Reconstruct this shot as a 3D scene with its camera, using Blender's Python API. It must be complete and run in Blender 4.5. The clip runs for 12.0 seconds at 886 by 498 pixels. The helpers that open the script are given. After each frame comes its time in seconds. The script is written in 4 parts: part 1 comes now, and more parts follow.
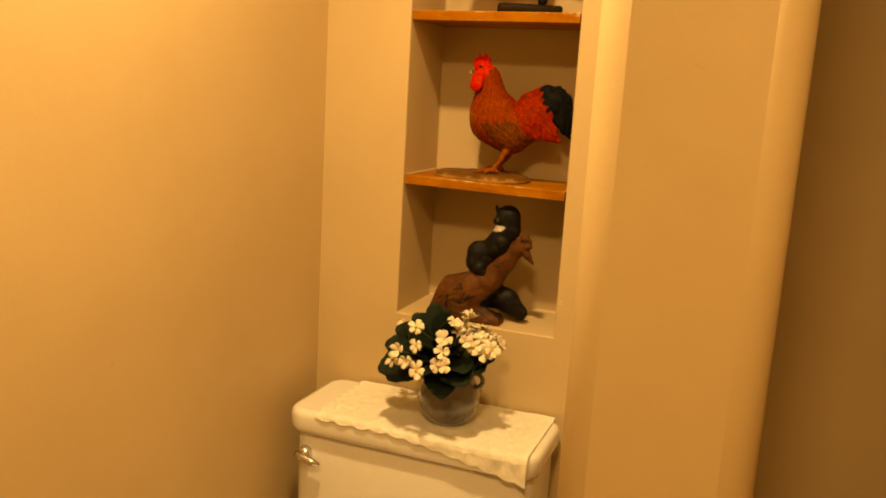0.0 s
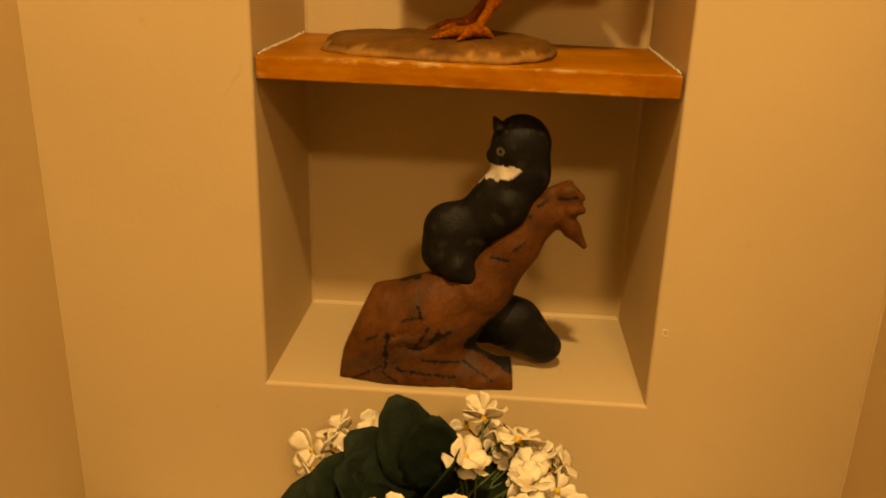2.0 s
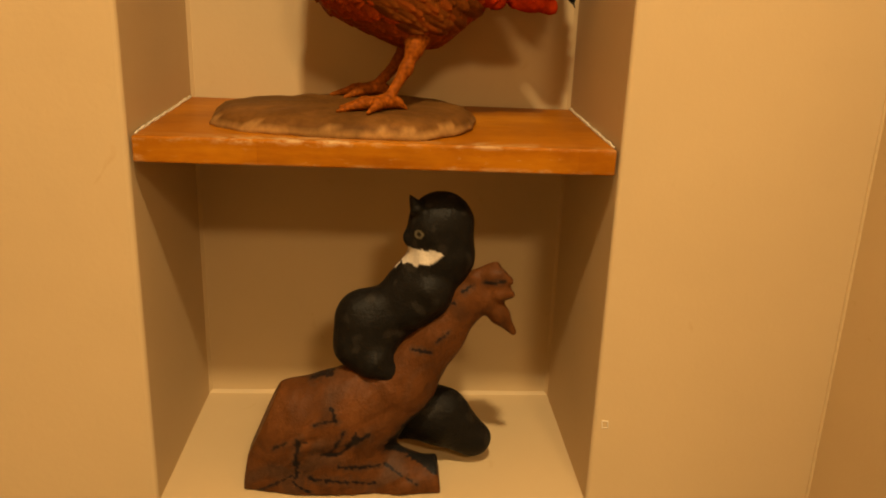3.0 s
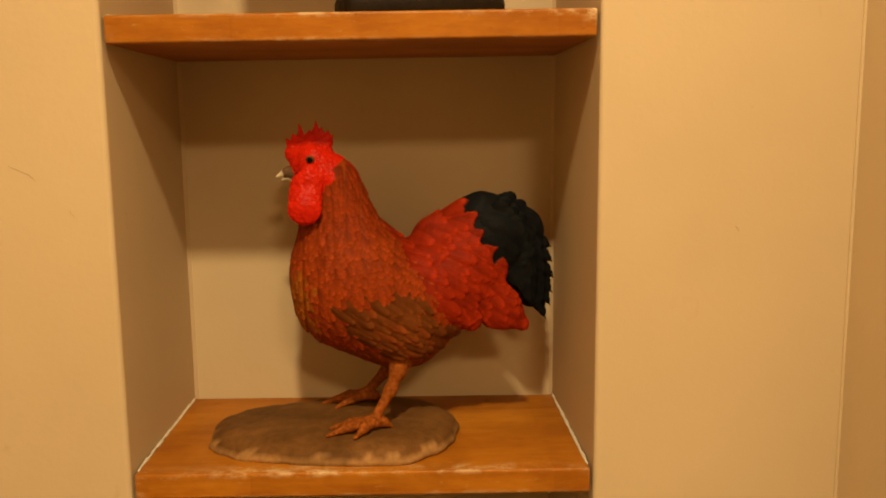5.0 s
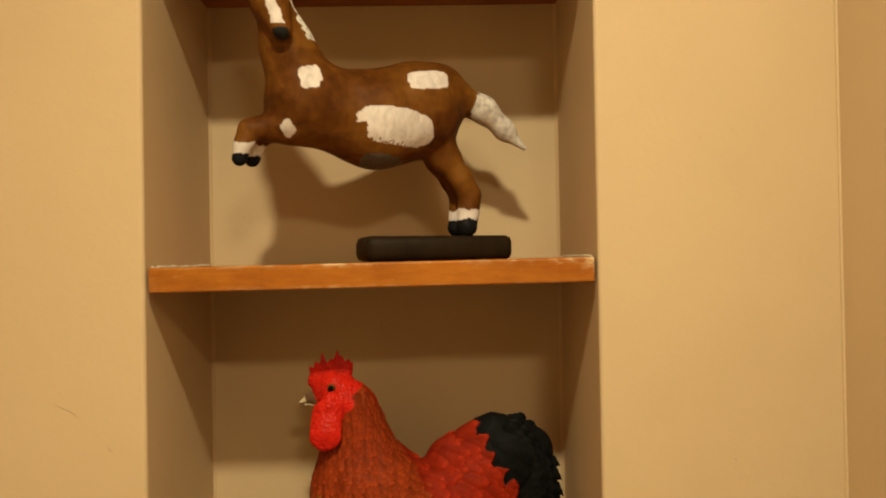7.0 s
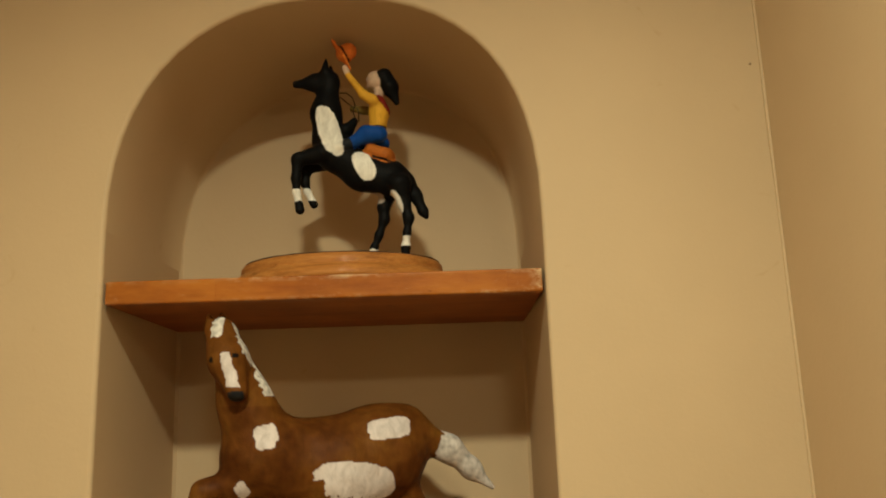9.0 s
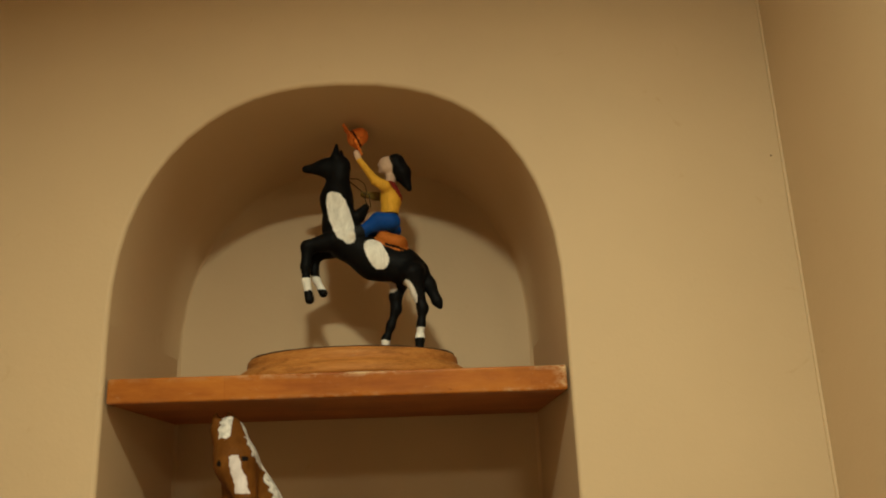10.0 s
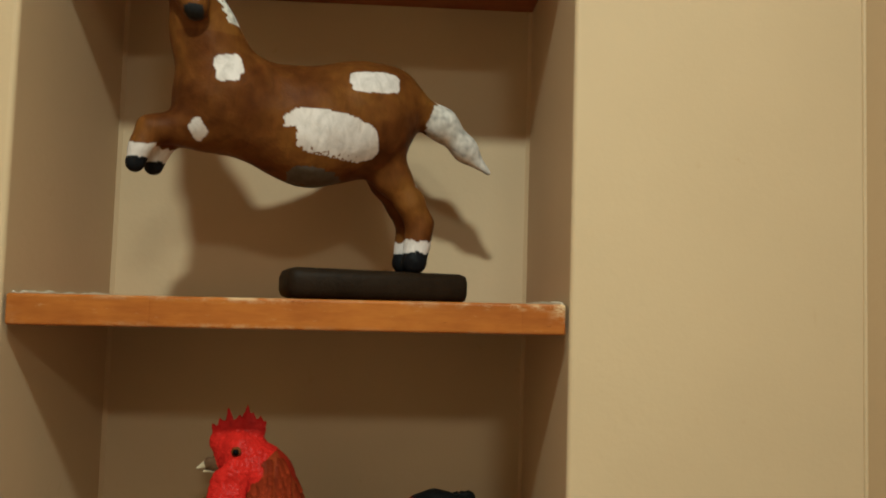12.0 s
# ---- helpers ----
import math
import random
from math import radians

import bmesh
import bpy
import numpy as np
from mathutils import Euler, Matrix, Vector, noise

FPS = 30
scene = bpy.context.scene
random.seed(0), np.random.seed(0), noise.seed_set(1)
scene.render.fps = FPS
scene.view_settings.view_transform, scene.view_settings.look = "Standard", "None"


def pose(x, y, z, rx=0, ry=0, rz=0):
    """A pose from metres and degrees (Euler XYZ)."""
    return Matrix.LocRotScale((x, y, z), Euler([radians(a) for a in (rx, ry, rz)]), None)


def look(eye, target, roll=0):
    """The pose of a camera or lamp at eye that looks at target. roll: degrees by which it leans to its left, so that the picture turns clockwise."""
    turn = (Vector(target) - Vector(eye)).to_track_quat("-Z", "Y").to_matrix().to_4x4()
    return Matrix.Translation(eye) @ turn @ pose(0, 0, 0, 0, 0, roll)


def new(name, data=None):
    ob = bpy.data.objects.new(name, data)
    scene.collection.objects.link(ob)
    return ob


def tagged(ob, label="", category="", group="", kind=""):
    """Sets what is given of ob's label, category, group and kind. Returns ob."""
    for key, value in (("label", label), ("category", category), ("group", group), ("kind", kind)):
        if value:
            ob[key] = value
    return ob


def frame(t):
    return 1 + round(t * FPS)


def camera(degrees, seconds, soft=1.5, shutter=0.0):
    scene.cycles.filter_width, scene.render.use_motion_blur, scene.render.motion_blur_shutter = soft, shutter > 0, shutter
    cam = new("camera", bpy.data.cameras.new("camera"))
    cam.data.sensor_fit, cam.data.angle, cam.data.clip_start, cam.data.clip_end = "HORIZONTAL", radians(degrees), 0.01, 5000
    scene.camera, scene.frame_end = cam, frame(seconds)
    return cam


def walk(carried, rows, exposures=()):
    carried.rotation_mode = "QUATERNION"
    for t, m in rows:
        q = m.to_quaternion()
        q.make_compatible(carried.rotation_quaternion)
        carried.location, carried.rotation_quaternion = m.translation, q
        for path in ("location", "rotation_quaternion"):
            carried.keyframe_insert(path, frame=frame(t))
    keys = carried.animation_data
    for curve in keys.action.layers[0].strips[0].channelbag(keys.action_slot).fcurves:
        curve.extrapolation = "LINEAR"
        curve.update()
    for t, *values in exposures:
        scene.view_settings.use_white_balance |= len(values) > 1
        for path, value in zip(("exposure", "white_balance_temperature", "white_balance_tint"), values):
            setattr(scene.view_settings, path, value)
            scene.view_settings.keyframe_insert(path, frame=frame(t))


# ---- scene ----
cam = camera(55.3, 12.0, soft=1.9)
PATH = [
    (0, (0.538, -1.63, 1.41), (-0.154, 0.207, 1.029), 3.4),
    (0.5, (0.344, -1.346, 1.43), (-0.144, 0.538, 0.971), 4.4),
    (1, (0.247, -1.198, 1.404), (-0.05, 0.704, 0.863), 3.3),
    (1.5, (0.123, -0.963, 1.382), (-0.147, 0.922, 0.769), 0.8),
    (2, (0.03, -0.685, 1.314), (-0.09, 1.188, 0.623), 1.8),
    (2.5, (0.015, -0.596, 1.334), (0.09, 1.293, 0.681), 2.8),
    (2.7, (0.014, -0.592, 1.334), (0.109, 1.297, 0.682), 2.5),
    (4.3, (0.017, -0.596, 1.447), (0.141, 1.351, 1.008), 0.2),
    (4.5, (0.023, -0.603, 1.459), (0.125, 1.356, 1.068), -0.2),
    (5, (0.042, -0.608, 1.48), (0.105, 1.369, 1.182), -0.6),
    (5.5, (0.054, -0.614, 1.493), (0.095, 1.37, 1.243), -0.4),
    (6, (0.052, -0.624, 1.494), (0.079, 1.365, 1.278), -0.3),
    (6.5, (0.046, -0.634, 1.522), (0.063, 1.36, 1.371), -0.4),
    (7, (0.051, -0.651, 1.558), (0.064, 1.349, 1.583), -1.0),
    (7.2, (0.049, -0.656, 1.559), (0.07, 1.341, 1.67), -1.6),
    (8.8, (0.092, -0.656, 1.669), (0.046, 1.319, 1.978), -1.7),
    (9, (0.098, -0.653, 1.701), (0.089, 1.3, 2.13), -2.0),
    (9.5, (0.091, -0.637, 1.731), (0.136, 1.286, 2.28), -2.4),
    (10, (0.062, -0.637, 1.734), (0.123, 1.282, 2.297), -2.3),
    (10.5, (0.031, -0.637, 1.731), (0.001, 1.277, 2.311), -0.8),
    (11, (0.035, -0.63, 1.719), (-0.033, 1.293, 2.264), 0.5),
    (11.5, (0.076, -0.585, 1.628), (0.051, 1.374, 2.03), 1.6),
    (12, (0.074, -0.526, 1.554), (0.15, 1.468, 1.692), 1.7),
]
EXPOSURES = [(0, -0.22, 9280, 15), (0.6, -0.34, 9280, 15), (2.0, -0.42, 9080, 15), (2.5, -0.25, 7650, 16), (2.7, -0.25, 7240, 16), (4.3, -0.27, 6480, 15),
             (5.5, -0.39, 5760, 11), (7.0, -0.45, 5250, 6), (9.0, -0.84, 4740, 2), (10.5, -0.97, 4590, 1), (12, -0.7, 4040, 0)]
walk(cam, [(t, look(e, g, r)) for t, e, g, r in PATH], EXPOSURES)

# ---- light: two warm ceiling lamps, one over the toilet, one out in the room ----
world = bpy.data.worlds.new("world")
world.use_nodes = True
world.node_tree.nodes["Background"].inputs["Color"].default_value = (1.0, 0.7, 0.4, 1)
world.node_tree.nodes["Background"].inputs["Strength"].default_value = 0.02
scene.world = world


WARM = (1.0, 0.765, 0.400)
AMBER = (1.0, 0.715, 0.335)


def downlight(name, place, watts, size, colour, spread=180, aim=(0, 0, -1)):
    lamp = bpy.data.lights.new(name, "AREA")
    lamp.shape, lamp.size, lamp.energy, lamp.color, lamp.spread = "DISK", size, watts, colour, radians(spread)
    ob = new(name, lamp)
    ob.location = place
    ob.rotation_euler = Vector(aim).to_track_quat("-Z", "Y").to_euler()
    return ob


downlight("ceiling_lamp", (0.03, -0.74, 2.275), 23.6, 0.08, WARM, 167, (0.09, 0, -1))
downlight("room_lamp", (0.46, -1.95, 2.38), 33.0, 0.30, AMBER, 170)


# ---- materials ----
def material(name, rough=0.6, metal=0.0, coat=0.0, spec=0.5):
    m = bpy.data.materials.new(name)
    m.use_nodes = True
    b = m.node_tree.nodes["Principled BSDF"]
    b.inputs["Roughness"].default_value = rough
    b.inputs["Metallic"].default_value = metal
    b.inputs["Coat Weight"].default_value = coat
    b.inputs["Specular IOR Level"].default_value = spec
    return m, m.node_tree, b


def coords(tree, scale=(1, 1, 1), kind="Object"):
    c = tree.nodes.new("ShaderNodeTexCoord")
    p = tree.nodes.new("ShaderNodeMapping")
    p.inputs["Scale"].default_value = scale
    tree.links.new(c.outputs[kind], p.inputs["Vector"])
    return p.outputs["Vector"]


def noise_node(tree, vec, scale, detail=4.0, rough=0.55, distort=0.0):
    n = tree.nodes.new("ShaderNodeTexNoise")
    n.inputs["Scale"].default_value = scale
    n.inputs["Detail"].default_value = detail
    n.inputs["Roughness"].default_value = rough
    n.inputs["Distortion"].default_value = distort
    tree.links.new(vec, n.inputs["Vector"])
    return n.outputs["Fac"]


def ramp(tree, fac, stops):
    r = tree.nodes.new("ShaderNodeValToRGB")
    e = r.color_ramp.elements
    while len(e) < len(stops):
        e.new(0.5)
    for k, (pos, col) in enumerate(stops):
        e[k].position, e[k].color = pos, (*col, 1)
    tree.links.new(fac, r.inputs["Fac"])
    return r.outputs["Color"]


def mixed(tree, fac, a, b, mode="MIX"):
    x = tree.nodes.new("ShaderNodeMix")
    x.data_type, x.blend_type = "RGBA", mode
    for sock, v in ((x.inputs[0], fac), (x.inputs[6], a), (x.inputs[7], b)):
        if isinstance(v, (int, float)):
            sock.default_value = v
        elif isinstance(v, tuple):
            sock.default_value = (*v, 1)
        else:
            tree.links.new(v, sock)
    return x.outputs[2]


def bumped(tree, bsdf, height, strength, distance):
    b = tree.nodes.new("ShaderNodeBump")
    b.inputs["Strength"].default_value = strength
    b.inputs["Distance"].default_value = distance
    tree.links.new(height, b.inputs["Height"])
    tree.links.new(b.outputs["Normal"], bsdf.inputs["Normal"])


def plaster_material(name, a, b):
    m, t, p = material(name, 0.62, spec=0.35)
    v = coords(t)
    big = noise_node(t, v, 3.2, 4, 0.6)
    col = ramp(t, big, [(0.3, a), (0.7, b)])
    scuff = ramp(t, noise_node(t, v, 38, 3, 0.5, 1.2), [(0.70, (1, 1, 1)), (0.80, (0.93, 0.90, 0.85))])
    t.links.new(mixed(t, 1.0, col, scuff, "MULTIPLY"), p.inputs["Base Color"])
    mixh = mixed(t, 0.35, noise_node(t, v, 14, 3, 0.5), noise_node(t, v, 210, 4, 0.65))
    mixh = mixed(t, 0.4, mixh, noise_node(t, v, 75, 3, 0.55))
    bumped(t, p, mixh, 0.17, 0.004)
    return m


def wood_material(name, dark, mid, light, scale, rough, coat=0.0, worn=None):
    m, t, p = material(name, rough, coat=coat, spec=0.12)
    v = coords(t, scale)
    grain = noise_node(t, v, 9, 6, 0.62, 0.8)
    fine = noise_node(t, v, 60, 3, 0.6)
    col = ramp(t, grain, [(0.25, dark), (0.5, mid), (0.78, light)])
    col = mixed(t, 0.30, col, ramp(t, fine, [(0.3, dark), (0.7, light)]))
    if worn:
        # glued staves, each a shade of its own
        brick = t.nodes.new("ShaderNodeTexBrick")
        for key, value in (("Scale", 1.0), ("Brick Width", 0.23), ("Row Height", 0.046), ("Mortar Size", 0.0002), ("Bias", 0.0)):
            brick.inputs[key].default_value = value
        brick.offset, brick.offset_frequency = 0.37, 2
        brick.inputs["Color1"].default_value = (0.80, 0.72, 0.62, 1)
        brick.inputs["Color2"].default_value = (1.12, 1.14, 1.18, 1)
        brick.inputs["Mortar"].default_value = (0.72, 0.62, 0.52, 1)
        t.links.new(coords(t), brick.inputs["Vector"])
        col = mixed(t, 0.8, col, mixed(t, 1.0, col, brick.outputs["Color"], "MULTIPLY"))
        blotch = ramp(t, noise_node(t, coords(t, (1, 1, 1.6)), 16, 4, 0.6), [(0.35, (0.72, 0.64, 0.55)), (0.58, (1.05, 1.05, 1.05))])
        col = mixed(t, 0.8, col, mixed(t, 1.0, col, blotch, "MULTIPLY"))
        sep = t.nodes.new("ShaderNodeSeparateXYZ")
        t.links.new(coords(t, kind="Generated"), sep.inputs[0])
        rim = ramp(t, sep.outputs["Z"], [(0.0, (1, 1, 1)), (0.22, (0, 0, 0)), (0.74, (0, 0, 0)), (0.92, (1, 1, 1))])
        ends = ramp(t, sep.outputs["X"], [(0.0, (1, 1, 1)), (0.035, (0, 0, 0)), (0.965, (0, 0, 0)), (1.0, (1, 1, 1))])
        front = ramp(t, sep.outputs["Y"], [(0.02, (1, 1, 1)), (0.10, (0, 0, 0))])
        spots = ramp(t, noise_node(t, coords(t, (0.55, 1, 1)), 75, 6, 0.8), [(0.47, (0, 0, 0)), (0.60, (0.9, 0.9, 0.9))])
        broad = ramp(t, noise_node(t, coords(t), 9, 2, 0.5), [(0.40, (0.12, 0.12, 0.12)), (0.62, (1, 1, 1))])
        flecks = ramp(t, noise_node(t, coords(t, (0.6, 1, 2)), 95, 5, 0.85), [(0.60, (0, 0, 0)), (0.74, (0.28, 0.28, 0.28))])
        area = mixed(t, 1.0, mixed(t, 1.0, rim, ends, "ADD"), front, "MULTIPLY")
        area = mixed(t, 1.0, area, broad, "MULTIPLY")
        w = mixed(t, 1.0, mixed(t, 1.0, area, spots, "MULTIPLY"), mixed(t, 1.0, front, flecks, "MULTIPLY"), "ADD")
        col = mixed(t, w, col, worn)
        dark_marks = ramp(t, noise_node(t, coords(t, (1, 1, 3)), 70, 3, 0.6), [(0.68, (1, 1, 1)), (0.76, (0.45, 0.35, 0.3))])
        col = mixed(t, 1.0, col, dark_marks, "MULTIPLY")
    t.links.new(col, p.inputs["Base Color"])
    bumped(t, p, mixed(t, 0.4, grain, fine), 0.22, 0.002)
    return m


def plain_material(name, colour, rough, metal=0.0, coat=0.0, vary=0.12, scale=40, bump=0.1, spec=0.5):
    m, t, p = material(name, rough, metal, coat, spec)
    v = coords(t)
    n = noise_node(t, v, scale, 5, 0.6)
    lo = tuple(c * (1 - vary) for c in colour)
    hi = tuple(min(1, c * (1 + vary)) for c in colour)
    t.links.new(ramp(t, n, [(0.3, lo), (0.7, hi)]), p.inputs["Base Color"])
    if bump:
        bumped(t, p, noise_node(t, v, scale * 4, 4, 0.6), bump, 0.002)
    return m


def painted_material(name, rough, bump, spec=0.4):
    """Hand-painted carving: the paint layer of the mesh, with brush streaks."""
    m, t, p = material(name, rough, spec=spec)
    a = t.nodes.new("ShaderNodeAttribute")
    a.attribute_name = "paint"
    v = coords(t)
    streak = ramp(t, noise_node(t, coords(t, (1, 1, 0.45)), 130, 5, 0.65, 0.6), [(0.28, (0.62, 0.60, 0.58)), (0.62, (1.12, 1.12, 1.12))])
    col = mixed(t, 0.7, a.outputs["Color"], mixed(t, 1.0, a.outputs["Color"], streak, "MULTIPLY"))
    t.links.new(col, p.inputs["Base Color"])
    h = mixed(t, 0.5, noise_node(t, v, 120, 4, 0.6), noise_node(t, v, 430, 3, 0.6))
    bumped(t, p, h, bump, 0.0015)
    return m


PLASTER = plaster_material("cream_plaster", (0.490, 0.365, 0.206), (0.540, 0.406, 0.233))
CEILING = plaster_material("white_ceiling", (0.74, 0.70, 0.62), (0.8, 0.76, 0.68))
SHELF_WOOD = wood_material("varnished_pine", (0.267, 0.080, 0.0026), (0.363, 0.128, 0.0048), (0.442, 0.178, 0.0085), (0.7, 5, 5), 0.42, 0.02, (0.58, 0.42, 0.22))
BASE_WOOD = wood_material("turned_pine", (0.14, 0.048, 0.007), (0.36, 0.145, 0.020), (0.50, 0.235, 0.042), (1.2, 9, 26), 0.55, 0.05)
CAULK = plain_material("caulk", (0.60, 0.53, 0.41), 0.6, scale=90)
PORCELAIN = plain_material("porcelain", (0.72, 0.69, 0.63), 0.12, coat=0.6, vary=0.02, bump=0.0)
CHROME = plain_material("chrome", (0.75, 0.75, 0.76), 0.12, metal=1.0, vary=0.04, bump=0.0)
COTTON = plain_material("crochet_cotton", (0.76, 0.71, 0.60), 0.9, vary=0.08, scale=300, bump=0.5)
GLAZE = plain_material("smoky_glaze", (0.13, 0.12, 0.11), 0.16, coat=0.7, vary=0.35, scale=25, bump=0.05)
LEAF = plain_material("leaf_cloth", (0.0085, 0.0145, 0.0075), 0.7, vary=0.45, scale=60, bump=0.5, spec=0.12)
PETAL = plain_material("petal_cloth", (0.66, 0.58, 0.43), 0.8, vary=0.14, scale=120, bump=0.3, spec=0.15)
POLLEN = plain_material("pollen", (0.60, 0.36, 0.03), 0.8, vary=0.2, scale=300)
STEM = plain_material("stem_wire", (0.07, 0.10, 0.03), 0.7, vary=0.2)
TILE = plain_material("floor_tile", (0.24, 0.185, 0.12), 0.4, vary=0.15, scale=12)
PAINTED = painted_material("painted_carving", 0.5, 0.5, 0.06)
PAINTED_FUR = painted_material("painted_fur", 0.45, 0.9, 0.09)
COMB_PAINT = painted_material("glossy_comb_paint", 0.30, 0.5, 0.045)
FEATHERED = painted_material("painted_feathers", 0.5, 0.6, 0.035)


# ---- mesh tools ----
def mesh_object(name, bm, mat, parent=None, label="", smooth=False):
    me = bpy.data.meshes.new(name)
    bmesh.ops.recalc_face_normals(bm, faces=bm.faces[:])
    bm.to_mesh(me)
    bm.free()
    me.materials.append(mat)
    if smooth:
        me.shade_smooth()
    ob = new(name, me)
    if parent is not None:
        ob.parent = parent
    if label:
        tagged(ob, label)
    return ob


def part(name, bm, mat, parent, label="", smooth=False):
    return mesh_object(name, bm, mat, parent, label, smooth)


def box(x0, x1, y0, y1, z0, z1, bevel=0.0, segments=2):
    bm = bmesh.new()
    bmesh.ops.create_cube(bm, size=1)
    for v in bm.verts:
        v.co = Vector(((x0 + x1) / 2 + v.co.x * (x1 - x0), (y0 + y1) / 2 + v.co.y * (y1 - y0), (z0 + z1) / 2 + v.co.z * (z1 - z0)))
    if bevel:
        bmesh.ops.bevel(bm, geom=bm.edges[:], offset=bevel, segments=segments, affect="EDGES", profile=0.5)
    return bm


def lathe(profile, steps=48):
    """Turn (radius, height) pairs about z."""
    bm = bmesh.new()
    rings = []
    for r, z in profile:
        rings.append([bm.verts.new((r * math.cos(2 * math.pi * k / steps), r * math.sin(2 * math.pi * k / steps), z)) for k in range(steps)])
    for a, b in zip(rings, rings[1:]):
        for k in range(steps):
            bm.faces.new((a[k], a[(k + 1) % steps], b[(k + 1) % steps], b[k]))
    bm.faces.new(rings[0])
    bm.faces.new(rings[-1])
    return bm


def tube(bm, points, radii, sides=8):
    """Sweep a round section along points."""
    pts = [Vector(p) for p in points]
    rings = []
    for k, p in enumerate(pts):
        d = (pts[min(k + 1, len(pts) - 1)] - pts[max(k - 1, 0)]).normalized()
        u = d.cross(Vector((0.13, 1, 0.21))).normalized()
        w = d.cross(u)
        r = radii[k] if isinstance(radii, (list, tuple)) else radii
        rings.append([bm.verts.new(p + r * (math.cos(2 * math.pi * s / sides) * u + math.sin(2 * math.pi * s / sides) * w)) for s in range(sides)])
    for a, b in zip(rings, rings[1:]):
        for s in range(sides):
            bm.faces.new((a[s], a[(s + 1) % sides], b[(s + 1) % sides], b[s]))
    bm.faces.new(rings[0])
    bm.faces.new(rings[-1])
    return bm


# Carving tool: soft unions of tapered rods, skinned on a fine grid.
def rod(a, b, ra, rb, colour, k=0.006, sy=1.0):
    return (np.array(a, float), np.array(b, float), ra, rb, colour, k, sy)


def chain(points, colour, k=0.006, sy=1.0):
    """points: (x, y, z, r); rods from each to the next."""
    return [rod(p[:3], q[:3], p[3], q[3], colour, k, sy) for p, q in zip(points, points[1:])]


def rod_distance(p, r):
    a, b, ra, rb, _, _, sy = r
    d = p - a
    ab = b - a
    t = np.clip((d @ ab) / max(ab @ ab, 1e-12), 0, 1)
    d = d - t[..., None] * ab
    q = np.sqrt(d[..., 0] ** 2 + (d[..., 1] / sy) ** 2 + d[..., 2] ** 2)
    return q - (ra + (rb - ra) * t)


def blend(out, d, k):
    h = np.clip(0.5 + 0.5 * (out - d) / k, 0, 1)
    return out + (d - out) * h - k * h * (1 - h)


def grid_field(p, rods, lo, voxel):
    """Soft union of the rods on a grid, each rod only near itself."""
    out = np.full(p.shape[:3], 0.05, np.float32)
    for r in rods:
        m = max(r[2], r[3]) + r[5] + 4 * voxel
        a = np.maximum(np.floor((np.minimum(r[0], r[1]) - m - lo) / voxel), 0).astype(int)
        b = np.ceil((np.maximum(r[0], r[1]) + m - lo) / voxel).astype(int) + 1
        cut = (slice(a[0], b[0]), slice(a[1], b[1]), slice(a[2], b[2]))
        out[cut] = blend(out[cut], rod_distance(p[cut], r), r[5])
    return out


def skin(rods, voxel, floor_z=None, cuts=()):
    """Surface of the soft union, sawn off along cuts a*x + b*z = c below a height: vertices, quads."""
    lo = np.min([np.minimum(r[0] - max(r[2], r[3]), r[1] - max(r[2], r[3])) for r in rods], axis=0) - 4 * voxel
    hi = np.max([np.maximum(r[0] + max(r[2], r[3]), r[1] + max(r[2], r[3])) for r in rods], axis=0) + 4 * voxel
    n = np.ceil((hi - lo) / voxel).astype(int) + 1
    ax = [lo[i] + voxel * np.arange(n[i]) for i in range(3)]
    p = np.stack(np.meshgrid(*ax, indexing="ij"), -1).astype(np.float32)
    v = grid_field(p, rods, lo, voxel)
    if floor_z is not None:
        v = np.maximum(v, floor_z - p[..., 2])
    for ca, cb, cc, top in cuts:
        v = np.where(p[..., 2] < top, np.maximum(v, ca * p[..., 0] + cb * p[..., 2] - cc), v)
    inside = v < 0
    shape = tuple(n - 1)
    total, count = np.zeros((*shape, 3)), np.zeros(shape)
    corner = [(i, j, k) for i in (0, 1) for j in (0, 1) for k in (0, 1)]
    cut = lambda arr, c: arr[c[0]:c[0] + shape[0], c[1]:c[1] + shape[1], c[2]:c[2] + shape[2]]
    for c in corner:
        for axis in range(3):
            if c[axis]:
                continue
            e = list(c)
            e[axis] = 1
            va, vb = cut(v, c), cut(v, e)
            cross = (va < 0) != (vb < 0)
            t = np.where(cross, va / np.where(cross, va - vb, 1), 0)
            for q in range(3):
                total[..., q] += np.where(cross, c[q] + (t if q == axis else 0), 0)
            count += cross
    active = count > 0
    index = -np.ones(shape, int)
    index[active] = np.arange(active.sum())
    cell = np.argwhere(active)
    verts = lo + voxel * (cell + total[active] / count[active][:, None])
    quads = []
    for axis in range(3):
        a, b = (axis + 1) % 3, (axis + 2) % 3
        s0, s1 = [slice(None)] * 3, [slice(None)] * 3
        s0[axis], s1[axis] = slice(0, n[axis] - 1), slice(1, n[axis])
        flip = inside[tuple(s0)] != inside[tuple(s1)]
        loc = np.argwhere(flip)
        ok = (loc[:, a] > 0) & (loc[:, b] > 0) & (loc[:, a] < n[a] - 1) & (loc[:, b] < n[b] - 1)
        loc = loc[ok]
        sign = inside[tuple(s0)][tuple(loc.T)]
        def at(da, db):
            m = loc.copy()
            m[:, a] -= da
            m[:, b] -= db
            return index[tuple(m.T)]
        q = np.stack([at(1, 1), at(0, 1), at(0, 0), at(1, 0)], 1)
        q[~sign] = q[~sign][:, ::-1]
        quads.append(q)
    return verts, np.concatenate(quads)


